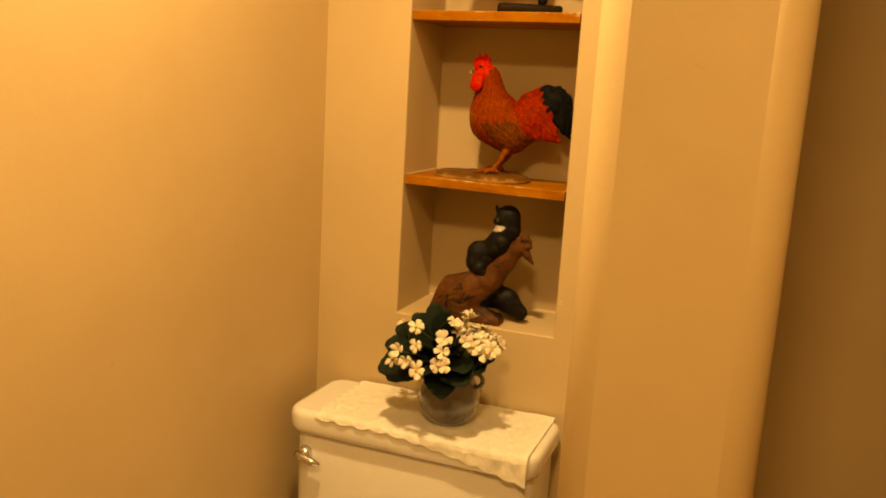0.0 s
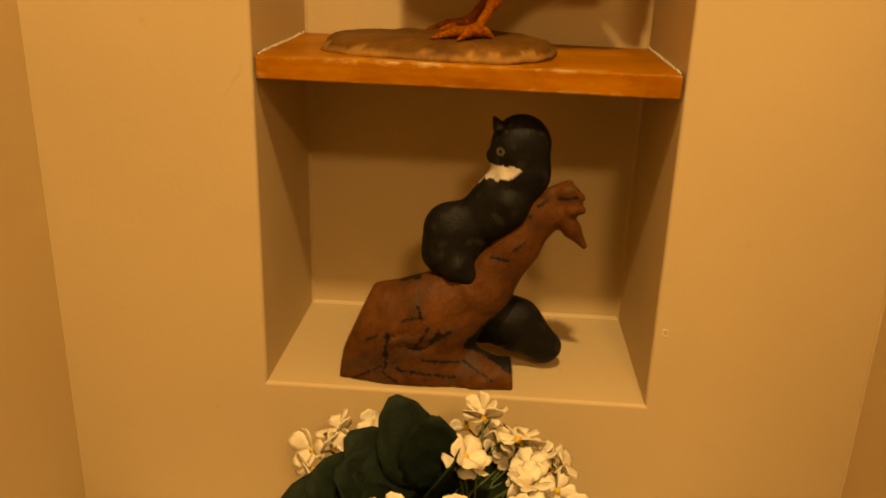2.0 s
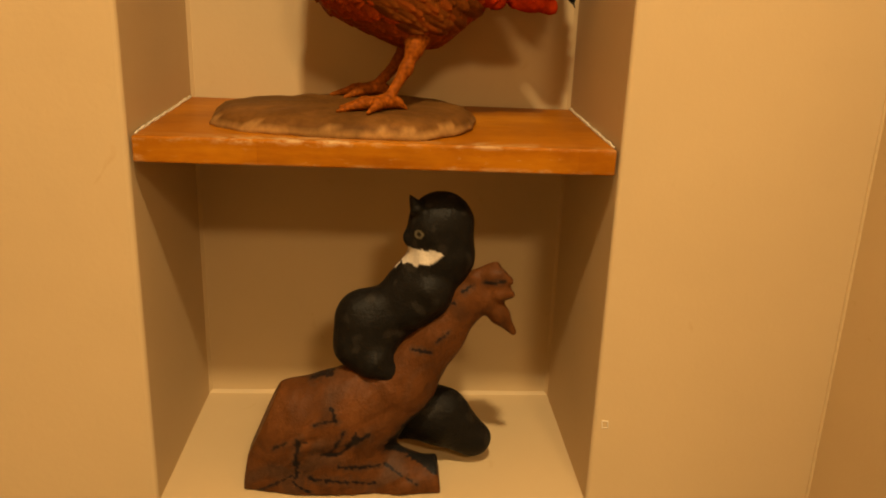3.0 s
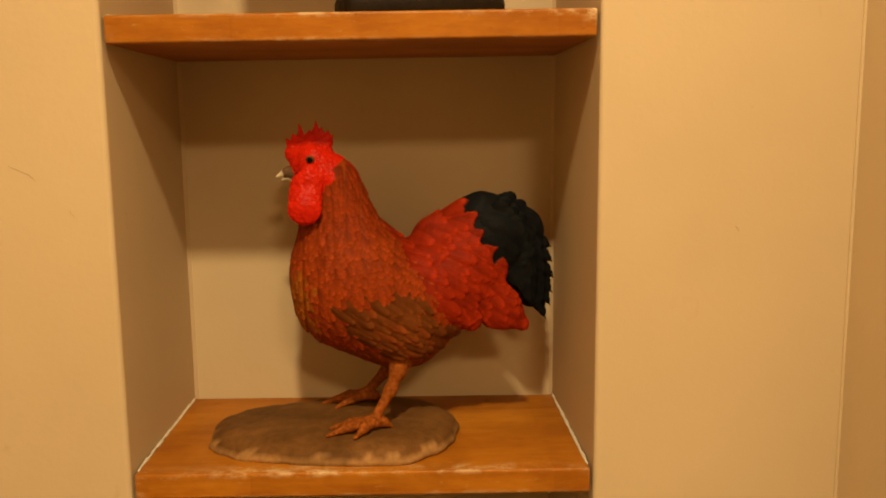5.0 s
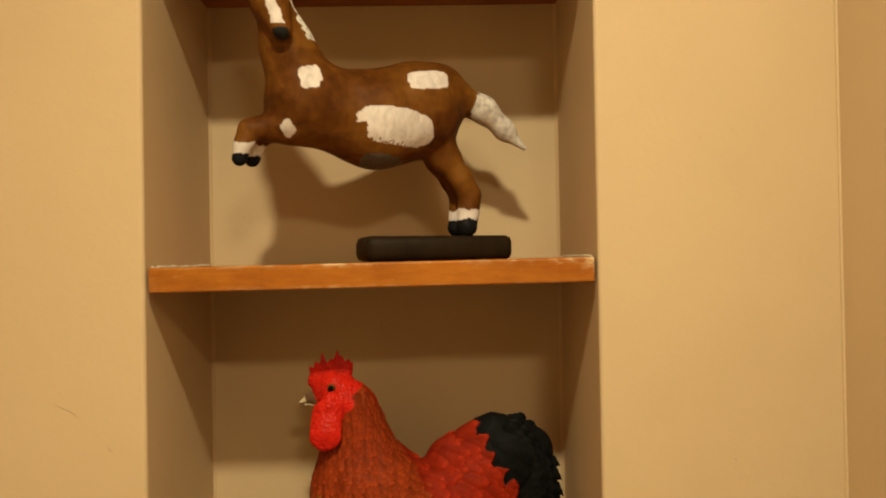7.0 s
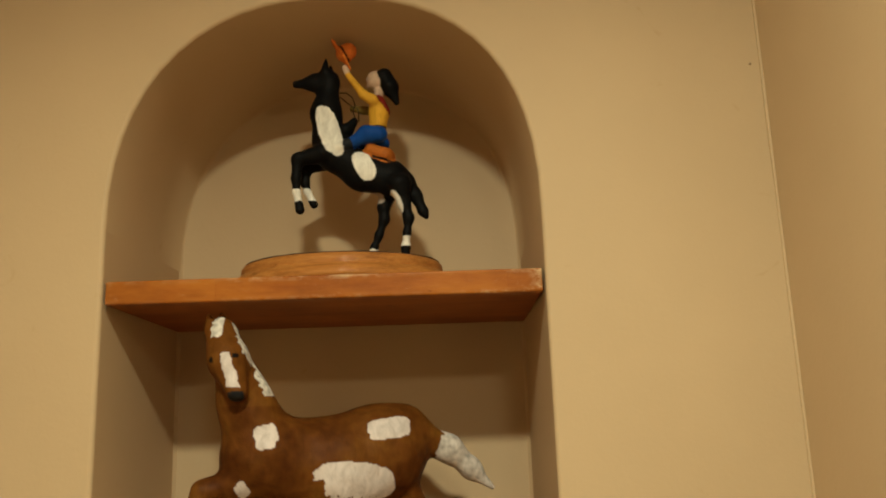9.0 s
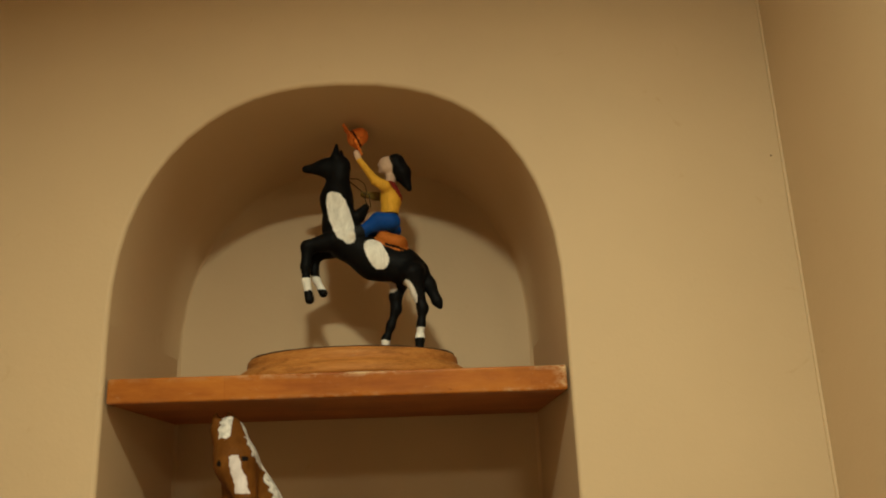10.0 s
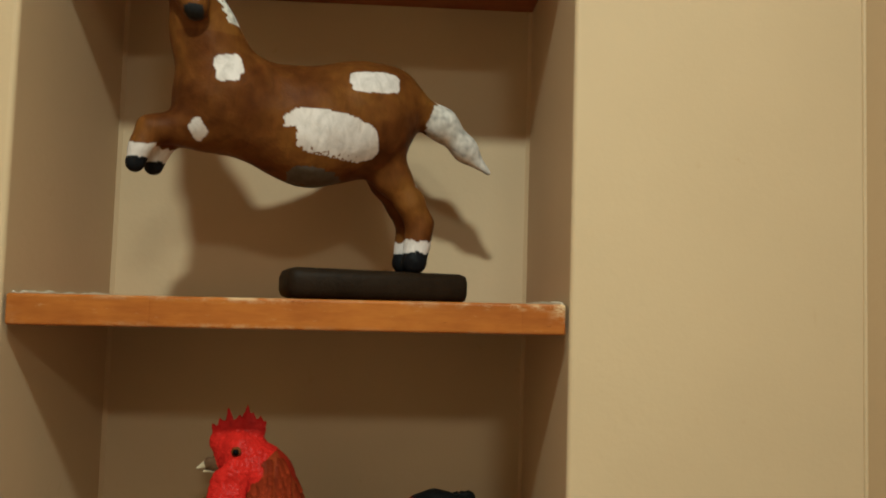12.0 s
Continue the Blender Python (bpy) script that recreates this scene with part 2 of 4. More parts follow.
def relaxed(verts, quads, rounds=2):
    """Even out the grid steps."""
    for _ in range(rounds):
        acc, cnt = np.zeros_like(verts), np.zeros(len(verts))
        for k in range(4):
            for t in (1, 3):
                cnt += np.bincount(quads[:, k], minlength=len(verts))
                for q in range(3):
                    acc[:, q] += np.bincount(quads[:, k], verts[quads[:, (k + t) % 4], q], len(verts))
        verts = 0.4 * verts + 0.6 * acc / np.maximum(cnt, 1)[:, None]
    return verts


def rod_colours(verts, rods):
    d = np.stack([rod_distance(verts, r) for r in rods])
    table = np.array([r[4] for r in rods])
    return table[np.argmin(d, axis=0)].astype(float)


def carved(name, verts, faces, colours, mat):
    me = bpy.data.meshes.new(name)
    me.from_pydata(verts.tolist(), [], faces if isinstance(faces, list) else faces.tolist())
    layer = me.color_attributes.new("paint", "FLOAT_COLOR", "POINT")
    layer.data.foreach_set("color", np.concatenate([colours, np.ones((len(colours), 1))], 1).astype(np.float32).ravel())
    me.materials.append(mat)
    me.shade_smooth()
    me.update()
    return new(name, me)


def ragged(verts, scale, amount, seed=0.0):
    return np.array([noise.noise(Vector(v) * scale + Vector((seed, 0, 0))) for v in verts]) * amount


def patch(verts, colours, colour, x, z, a, b, turn=0.0, power=2.5, rough=0.18, near=None):
    """Paint a rounded patch on the near side."""
    c, s = math.cos(radians(turn)), math.sin(radians(turn))
    dx, dz = verts[:, 0] - x, verts[:, 2] - z
    u, w = (c * dx + s * dz) / a, (-s * dx + c * dz) / b
    box_near = (np.abs(u) < 1.6) & (np.abs(w) < 1.6)
    if near is not None:
        box_near &= verts[:, 1] < near
    ids = np.where(box_near)[0]
    edge = 1 + ragged(verts[ids], 190, rough * 1.6, x)
    hit = (np.abs(u[ids]) ** power + np.abs(w[ids]) ** power) < edge
    colours[ids[hit]] = colour


# ---- the room ----
W, D = 0.1745, 0.181           # half width and depth of the niche
SILL, SPRING, CROWN = 0.92, 1.870, 2.066
LEFT, RIGHT = -0.366, 0.3633
TOP = 2.44
LIP = 0.0035


def niche_outline(grow, arch=26):
    pts = [(-W - grow, SILL - grow), (W + grow, SILL - grow)]
    for k in range(arch + 1):
        a = math.pi * k / arch
        c, s = math.cos(a), math.sin(a)
        e = 2 / (2.5 if c > 0 else 2.25)
        pts.append(((W + grow) * math.copysign(abs(c) ** e, c), SPRING + (CROWN - SPRING + grow) * abs(s) ** e))
    return pts


def niche_wall():
    bm = bmesh.new()
    rings = []
    for k in range(5):
        a = math.pi / 2 * k / 4
        rings.append([bm.verts.new((x, LIP * (1 - math.cos(a)), z)) for x, z in niche_outline(LIP * (1 - math.sin(a)))])
    for y, g in ((0.06, -0.001), (0.12, -0.002), (D - 0.003, -0.003)):
        rings.append([bm.verts.new((x, y, max(z, SILL))) for x, z in niche_outline(g)])
    rings.append([bm.verts.new((x, D, max(z, SILL))) for x, z in niche_outline(-0.006)])
    n = len(rings[0])
    for a, b in zip(rings, rings[1:]):
        for k in range(n):
            f = bm.faces.new((a[k], b[k], b[(k + 1) % n], a[(k + 1) % n]))
            f.smooth = 1 < k < n - 1
    bm.faces.new(rings[-1])
    x0, x1, z0, z1 = LEFT - 0.12, 1.14, 0.0, TOP
    rim = [bm.verts.new(c) for c in ((x0, 0, z0), (x1, 0, z0), (x1, 0, z1), (x0, 0, z1))]
    edges = [bm.edges.new((rim[k], rim[(k + 1) % 4])) for k in range(4)]
    edges += [bm.edges.get((rings[0][k], rings[0][(k + 1) % n])) for k in range(n)]
    bmesh.ops.triangle_fill(bm, use_beauty=True, use_dissolve=False, edges=edges)
    far = [bm.verts.new(c) for c in ((x0, 0.3, z0), (x1, 0.3, z0), (x1, 0.3, z1), (x0, 0.3, z1))]
    for k in range(4):
        bm.faces.new((rim[k], rim[(k + 1) % 4], far[(k + 1) % 4], far[k]))
    bm.faces.new(far)
    return bm


tagged(mesh_object("wall_north", niche_wall(), PLASTER), "cream plastered wall with an arched niche above the toilet", "wall", kind="structure")
tagged(mesh_object("wall_west", box(LEFT - 0.12, LEFT, -4.4, 0.0, 0, TOP), PLASTER), "plain cream plastered side wall beside the toilet", "wall", kind="structure")


def partition():
    bm = box(RIGHT, 0.565, -0.79, 0.0, 0, TOP)
    edges = [e for e in bm.edges if abs(e.verts[0].co.z - e.verts[1].co.z) > 1 and e.verts[0].co.y < -0.5]
    bmesh.ops.bevel(bm, geom=edges, offset=0.035, segments=8, affect="EDGES", profile=0.5)
    for f in bm.faces:
        f.smooth = f.calc_area() < 0.05
    return bm


tagged(mesh_object("wall_partition", partition(), PLASTER), "short cream plastered partition with rounded corners beside the toilet", "wall", kind="structure")
bead = bmesh.new()
tube(bead, [(RIGHT - 0.0004, -0.0004, 0.02 + 0.06 * k) for k in range(40)], [0.0016 + 0.0006 * noise.noise(Vector((0, 0, k * 0.7))) for k in range(40)], 8)
part("caulk_bead", bead, PLASTER, bpy.data.objects["wall_partition"], "painted caulk line in the corner", True)
tagged(mesh_object("wall_east", box(1.02, 1.14, -4.4, 0.0, 0, TOP), PLASTER), "cream plastered far side wall of the room", "wall", kind="structure")
tagged(mesh_object("wall_south", box(LEFT - 0.12, 1.14, -4.52, -4.4, 0, TOP), PLASTER), "cream plastered wall behind the visitor", "wall", kind="structure")
tagged(mesh_object("ceiling", box(LEFT - 0.12, 1.14, -4.52, 0.3, TOP, TOP + 0.1), CEILING), "plain white plastered ceiling of the small bathroom", "ceiling", kind="structure")
tagged(mesh_object("floor", box(LEFT - 0.12, 1.14, -4.52, 0.3, -0.1, 0.0), TILE), "plain tan tiled bathroom floor under the toilet", "floor", kind="structure")


def wall_marks():
    """Small scratches and a nail head on the plaster."""
    host = bpy.data.objects["wall_north"]
    dark = plain_material("scratch", (0.37, 0.28, 0.17), 0.8)
    for pts in (((-0.245, 1.452), (-0.238, 1.449), (-0.231, 1.446), (-0.226, 1.441)), ((-0.205, 1.420), (-0.203, 1.417), (-0.2005, 1.4145)),
                ((0.2760, 1.402), (0.2775, 1.4005), (0.279, 1.398))):
        bm = bmesh.new()
        tube(bm, [(x, -0.0001, z) for x, z in pts], [0.00015] + [0.0003] * (len(pts) - 2) + [0.00015], 6)
        part("scratch", bm, dark, host, "short dark scratch in the plaster")
    bm = bmesh.new()
    tube(bm, [(0.1815, -0.0002, 0.997), (0.1860, -0.0002, 0.9965), (0.1865, -0.0002, 0.991), (0.1820, -0.0002, 0.9905), (0.1815, -0.0002, 0.996)], 0.0006, 6)
    part("chip_mark", bm, CAULK, host, "pale chipped spot in the plaster")
    bm = bmesh.new()
    bmesh.ops.create_uvsphere(bm, u_segments=10, v_segments=6, radius=0.0010)
    nail = mesh_object("nail_head", bm, dark, None, "", True)
    nail.location = (0.3537, -0.0004, 1.9919)
    tagged(nail, "small dark nail head in the cream plaster", "nail")


wall_marks()


# ---- shelves in the niche ----
def shelf(z_left, z_right, thick, label, seed):
    """A board let into the niche, a hair out of level."""
    rng = random.Random(seed)
    z_top = (z_left + z_right) / 2
    level = lambda x: (z_right - z_left) * x / (2 * W)
    bm = box(-W + 0.0022, W - 0.0022, 0.001, D - 0.001, z_top - thick, z_top, 0.0018, 3)
    for v in bm.verts:
        v.co.z += level(v.co.x)
    ob = mesh_object("niche_shelf", bm, SHELF_WOOD)
    tagged(ob, label, "shelf", "shelves in the niche")
    for side in (-1, 1):
        bm = bmesh.new()
        pts, rad = [], []
        for k in range(24):
            y = 0.009 + (D - 0.013) * k / 23
            pts.append((side * (W - 0.0030), y, z_top + level(side * W) + 0.0003 + rng.uniform(-0.0006, 0.0006)))
            rad.append(rng.uniform(0.0008, 0.0019) * min(1, 0.45 + 0.2 * k))
        tube(bm, pts, rad, 6)
        part("caulk_bead", bm, CAULK, ob, "uneven dried white caulk", True)
    return ob


shelf(1.2200, 1.2172, 0.0192, "varnished orange pine shelf under the rooster figurine", 1)
shelf(1.5552, 1.5582, 0.0195, "worn orange pine shelf under the brown horse figurine", 2)
shelf(1.8282, 1.8270, 0.0190, "orange pine shelf below the arch under the rider carving", 3)

# ---- figurines on the shelves ----
SADDLE = (0.225, 0.0158, 0.0014)
RED, RUST, BLACK = (0.44, 0.0125, 0.0006), (0.19, 0.031, 0.003), (0.0062, 0.0064, 0.0066)


def lay_feathers(verts, outs, colours, feathers, allowed):
    """Raise overlapping feathers on a skin: (spot, along, length, width, lift, colour) each."""
    order = np.argsort(verts[:, 0])
    xs = verts[order, 0]
    height = np.zeros(len(verts))
    for spot, along, length, width, lift, colour in feathers:
        i0, i1 = np.searchsorted(xs, (spot[0] - length, spot[0] + length))
        ids = order[i0:i1]
        d = verts[ids] - spot
        ids = ids[(d * d).sum(1) < length * length]
        d = verts[ids] - spot
        s = (d @ along) / length + 0.4
        across = d - (d @ along)[:, None] * along
        out = outs[ids]
        across = across - (across * out).sum(1)[:, None] * out
        w = width * np.sqrt(np.clip(1 - ((s - 0.55) / 0.47) ** 4, 0, 1))
        c = np.linalg.norm(across, axis=1) / np.maximum(w, 1e-5)
        quill = np.exp(-(c / 0.12) ** 2) * 0.00010
        h = lift * (0.25 + 0.85 * s) * (1 - 0.6 * c * c) + quill
        on = (s > 0) & (s < 1.02) & (c < 1) & (h > height[ids]) & allowed[ids]
        height[ids[on]] = h[on]
        rim = np.exp(-((s[on] - 0.95) / 0.07) ** 2) + 0.6 * np.exp(-((c[on] - 0.92) / 0.10) ** 2) * s[on]
        # crease shade put into the colour: darker at the root, paler at the rim
        colours[ids[on]] = np.array(colour)[None] * (0.56 + 0.46 * s[on] + 0.26 * rim)[:, None]
    return verts + outs * height[:, None]


def skin_normals(verts, quads):
    n = np.cross(verts[quads[:, 2]] - verts[quads[:, 0]], verts[quads[:, 3]] - verts[quads[:, 1]])
    acc = np.zeros_like(verts)
    for k in range(4):
        for q in range(3):
            acc[:, q] += np.bincount(quads[:, k], n[:, q], len(verts))
    return acc / np.maximum(np.linalg.norm(acc, axis=1), 1e-12)[:, None]


def slab_base(rng):
    """Rounded clay slab the rooster stands on."""
    verts, faces = [], []
    n = 110
    rings = ((0.985, 1.2184), (1.0, 1.2196), (0.998, 1.2222), (0.975, 1.2262), (0.925, 1.2298), (0.83, 1.2325), (0.68, 1.2340), (0.5, 1.2346), (0.2, 1.2348))
    for s, z in rings:
        for k in range(n):
            a = 2 * math.pi * k / n
            c, q = math.cos(a), math.sin(a)
            e = 2 / 2.5
            wob = 1 + 0.020 * math.sin(2 * a + 0.6) + 0.022 * math.sin(5 * a + 1.0) + 0.008 * math.sin(11 * a) + 0.022 * noise.noise(Vector((c * 9, q * 9, z * 160)))
            x = -0.030 + 0.1020 * s * wob * math.copysign(abs(c) ** e, c)
            y = 0.0790 + 0.0680 * s * wob * (1 + 0.20 * c) * math.copysign(abs(q) ** e, q)
            verts.append(np.array((x, y, z + (0.0012 * noise.noise(Vector((x * 60, y * 60, 0))) + 0.0007 * noise.noise(Vector((x * 190, y * 190, 4)))) * (z > 1.2190))))
    for r in range(len(rings) - 1):
        for k in range(n):
            i, j = r * n + k, r * n + (k + 1) % n
            faces.append([i, j, j + n, i + n])
    faces.append([(len(rings) - 1) * n + k for k in range(n)])
    faces.append([k for k in range(n)][::-1])
    colours = []
    for v in verts:
        g = 0.5 + 0.8 * noise.noise(v * 26) + 0.4 * noise.noise(v * 90)
        edge = v[2] + 0.0030 * noise.noise(v * 60) + 0.0014 * noise.noise(v * 190) < 1.2258
        colours.append(tuple(x * max(0.35, 0.7 + 0.6 * g) for x in ((0.27, 0.142, 0.047) if edge else (0.118, 0.052, 0.0135))))
    return verts, faces, colours


def rooster():
    rng = random.Random(5)
    body = [
        rod((-0.0105, 0.084, 0), (-0.006, 0.084, 0), 0.0505, 0.0505, RUST, 0.02, 0.88),
        rod((0.028, 0.087, 0), (0.078, 0.094, 0), 0.048, 0.033, RUST, 0.02, 0.85),
        rod((0.06, 0.091, 0), (0.106, 0.097, 0), 0.033, 0.033, RUST, 0.015, 0.7),
        rod((-0.017, 0.083, 0), (-0.029, 0.081, 0), 0.042, 0.021, RUST, 0.02, 0.76),
        rod((-0.034, 0.080, 0), (-0.040, 0.080, 0), 0.0195, 0.0175, RED, 0.006, 0.8),
        rod((-0.0125, 0.082, 0), (-0.0220, 0.081, 0), 0.0200, 0.0200, RUST, 0.010, 0.9),
    ]
    heights = ((1.343, 1.343), (1.3235, 1.350), (1.352, 1.382), (1.372, 1.430), (1.440, 1.447), (1.395, 1.4300))
    body = [rod((*r[0][:2], h[0]), (*r[1][:2], h[1]), *r[2:]) for r, h in zip(body, heights)]
    head = [
        rod((-0.054, 0.079, 1.4405), (-0.0612, 0.0785, 1.4408), 0.0060, 0.0044, (0.11, 0.06, 0.028), 0.002, 0.8),
        rod((-0.0615, 0.0785, 1.4410), (-0.0695, 0.078, 1.4375), 0.0040, 0.0011, (0.52, 0.43, 0.28), 0.001, 0.8),
        rod((-0.0440, 0.0610, 1.4300), (-0.0448, 0.0540, 1.4138), 0.0128, 0.0134, RED, 0.002, 0.36),
        rod((-0.0440, 0.0990, 1.4300), (-0.0448, 0.1060, 1.4138), 0.0128, 0.0134, RED, 0.002, 0.36),
        rod((-0.0400, 0.0640, 1.4400), (-0.0270, 0.0650, 1.4360), 0.0085, 0.0052, RED, 0.003, 0.6),
        rod((-0.0530, 0.080, 1.4560), (-0.0345, 0.081, 1.4610), 0.0095, 0.0098, RED, 0.004, 0.55),
        rod((-0.0570, 0.0785, 1.4362), (-0.0655, 0.0785, 1.4352), 0.0024, 0.0008, (0.52, 0.43, 0.28), 0.001, 0.8),
        rod((-0.032, 0.068, 1.4430), (-0.029, 0.068, 1.4380), 0.0065, 0.0050, RED, 0.003, 0.7),
    ]
    # short teeth along the comb
    for x, z, tx, tz in ((-0.0570, 1.4620, -0.0612, 1.4680), (-0.0535, 1.4650, -0.0560, 1.4722), (-0.0485, 1.4660, -0.0502, 1.4790), (-0.0430, 1.4680, -0.0425, 1.4745),
                         (-0.0375, 1.4690, -0.0370, 1.4812), (-0.0335, 1.4680, -0.0328, 1.4765), (-0.0290, 1.4670, -0.0275, 1.4740), (-0.0275, 1.4640, -0.0240, 1.4705)):
        head.append(rod((x, 0.080, z), (tx, 0.080, tz), 0.0042, 0.0009, RED, 0.0016, 0.6))
    leg = (0.21, 0.055, 0.006)
    legs = chain([(0.030, 0.068, 1.294, 0.0115), (0.0255, 0.061, 1.279, 0.0056), (0.0190, 0.056, 1.264, 0.0040), (0.006, 0.047, 1.2425, 0.0037)], leg, 0.006)
    legs += chain([(0.024, 0.106, 1.292, 0.013), (0.020, 0.109, 1.275, 0.0064), (0.014, 0.112, 1.264, 0.0045), (-0.004, 0.117, 1.2435, 0.0040)], leg, 0.006)
    for ax, ay, tips in ((0.006, 0.048, ((-0.0085, 0.027), (-0.031, 0.033), (-0.030, 0.050), (0.020, 0.052))),
                         (-0.004, 0.117, ((-0.030, 0.100), (-0.042, 0.114), (-0.034, 0.128), (0.010, 0.120)))):
        for tx, ty in tips:
            mx, my = ax * 0.5 + tx * 0.5, ay * 0.5 + ty * 0.5
            legs += chain([(ax, ay, 1.2415, 0.0042), (mx, my, 1.2400, 0.0036), (tx, ty, 1.2352, 0.0012)], leg, 0.003)
    tail = [
        rod((0.100, 0.097, 1.385), (0.128, 0.100, 1.388), 0.034, 0.022, BLACK, 0.01, 0.5),
        rod((0.118, 0.100, 1.380), (0.140, 0.102, 1.335), 0.024, 0.013, BLACK, 0.01, 0.45),
    ]
    body += chain([(0.088, 0.080, 1.345, 0.020), (0.112, 0.080, 1.325, 0.014), (0.1300, 0.084, 1.3115, 0.0035)], RUST, 0.010, 0.34)
    body += chain([(0.068, 0.071, 1.336, 0.020), (0.087, 0.073, 1.316, 0.006)], RUST, 0.010, 0.34)
    body.append(rod((0.058, 0.091, 1.3830), (0.097, 0.097, 1.4000), 0.0180, 0.0200, RUST, 0.012, 0.55))
    # black sickle feathers, in layers
    ends = ((0.1240, 1.4185), (0.1345, 1.4105), (0.1430, 1.4005), (0.1505, 1.3880), (0.1560, 1.3740), (0.1580, 1.3610), (0.1588, 1.3470), (0.1580, 1.3340), (0.1565, 1.3225), (0.1525, 1.3110))
    for y, shrink in ((0.0835, 0.72), (0.0880, 0.88), (0.0960, 1.0), (0.1080, 0.84)):
        for k, (tx, tz) in enumerate(ends):
            rx, rz = 0.098 + 0.0012 * k, 1.396 - 0.0035 * k
            tx2, tz2 = rx + (tx - rx) * shrink, rz + (tz - rz) * shrink
            mx, mz = rx * 0.45 + tx2 * 0.55 + 0.006 * shrink, rz * 0.45 + tz2 * 0.55 + 0.006 * shrink
            shade = tuple(c * rng.uniform(0.7, 1.6) for c in BLACK)
            tail += chain([(rx, y + 0.003, rz, 0.0075), (mx, y, mz, 0.0072), (mx * 0.45 + tx2 * 0.55, y + 0.002, mz * 0.45 + tz2 * 0.55, 0.0052), (tx2, y + 0.004, tz2, 0.0004)], shade, 0.0009, 0.30)
    rods = body + head + legs + tail
    verts, quads = skin(rods, 0.00088)
    verts = relaxed(verts, quads, 1)
    colours = rod_colours(verts, rods)
    x, z = verts[:, 0], verts[:, 2]
    plumage = np.all(np.abs(colours - np.array(RUST)) < 1e-6, axis=1)
    face = plumage & (z > 1.428) & (x < -0.031 + (z - 1.43) * 0.20)
    colours[face] = RED
    saddle_line = 0.0300 + (1.3833 - z) * 0.66
    colours[plumage & (x > saddle_line) & (z > 1.300)] = SADDLE
    black_edge = 0.0870 + (1.4050 - z) * 0.60
    colours[plumage & (x > black_edge + ragged(verts, 120, 0.011, 4.0))] = BLACK
    bead = np.array([noise.noise(Vector(v) * 430) for v in verts])
    red = np.all(np.abs(colours - np.array(RED)) < 1e-6, axis=1)
    outs = skin_normals(verts, quads)
    verts[red] += outs[red] * (np.maximum(bead[red], -0.25) * 0.0008)[:, None]
    legskin = np.all(np.abs(colours - np.array(leg)) < 1e-6, axis=1)
    verts[legskin] += outs[legskin] * (np.abs(np.sin(verts[legskin, 2] * 1300 + verts[legskin, 0] * 700)) * 0.0004)[:, None]
    colours[legskin] *= np.clip(1 + bead[legskin] * 0.7, 0.5, 1.5)[:, None]

    # plumage laid in rows over the skin
    feathers = []
    gx, gz = np.meshgrid(np.arange(-0.068, 0.162, 0.0040), np.arange(1.276, 1.444, 0.0038), indexing="ij")
    gz = gz + np.where((np.arange(gx.shape[0]) % 2)[:, None] == 1, 0.0019, 0)
    dark = (colours[:, 0] < 0.03) & (x > 0.06)
    coat = plumage & ~face & ~dark
    blade = dark & (np.abs(outs[:, 1]) > 0.4)
    allowed = coat | blade
    sickles = []
    for side in (-1, 1):
        ids = np.where(allowed & (outs[:, 1] * side > -0.15) & ((verts[:, 1] - 0.092) * side > -0.02))[0]
        cell = {}
        for i in ids:
            key = (int(x[i] // 0.003), int(z[i] // 0.003))
            if key not in cell or verts[i, 1] * side > verts[cell[key], 1] * side:
                cell[key] = i
        for sx, sz in zip(gx.ravel(), gz.ravel()):
            i = cell.get((int(sx // 0.003), int(sz // 0.003)))
            if i is None:
                continue
            spot, out = verts[i], outs[i]
            jx, jz = sx + rng.gauss(0, 0.004), sz + rng.gauss(0, 0.004)
            lift, swing = rng.uniform(0.0011, 0.0021), 0.14
            if dark[i]:                                   # black tail, fanned from its root
                if rng.random() > 0.35:
                    continue
                a = math.atan2(sz - 1.388, sx - 0.088) - 0.55
                flow, size, col, lift = (math.cos(a), math.sin(a)), (0.027, 0.0062), BLACK, rng.uniform(0.0006, 0.0013)
            elif jz > 1.388 and sx < 0.02:                          # neck hackles
                flow, size, col = (0.12 + max(0, sx) * 8, -1.0), (0.013, 0.0021), (0.200, 0.0265, 0.0022)
                lift *= 0.7
            elif jx > 0.0300 + (1.3833 - sz) * 0.66 and sz > 1.300:  # red saddle
                if rng.random() > 0.46:
                    continue
                flow, size, col = (0.84, -0.54 + 6 * max(0, sz - 1.36)), (0.030, 0.0062), SADDLE
                lift *= 1.7
            elif -0.020 < jx < 0.075 and np.interp(jx, (-0.018, 0.018, 0.070), (1.320, 1.296, 1.303)) < jz < np.interp(jx, (-0.018, 0.026, 0.070), (1.334, 1.348, 1.311)):  # wing
                if rng.random() > 0.42:
                    continue
                flow, size, col = (0.84, -0.55), (0.030, 0.0045), tuple(0.45 * a + 0.55 * b for a, b in zip((0.120, 0.042, 0.007), (0.180, 0.029, 0.0030))) if rng.random() < 0.3 else (0.118, 0.032, 0.0044)
                lift *= 1.5
            elif sz < 1.302:                                        # belly fluff
                flow, size, col = (0.85, -0.25), (0.010, 0.0032), (0.185, 0.036, 0.0034)
                lift *= 0.5
            elif jx < -0.044 and jz < 1.365:                        # golden front of the breast
                flow, size, col = (0.35, -0.94), (0.012, 0.0034), (0.225, 0.060, 0.004)
            else:                                                   # breast
                flow, size, col = (0.30 + 6 * max(0, sx), -0.85), (0.013, 0.0036), (0.205, 0.0295, 0.0024)
                swing = 0.3
            along = np.array([flow[0] + rng.uniform(-swing, swing), 0.0, flow[1]])
            along = along - out * (along @ out)
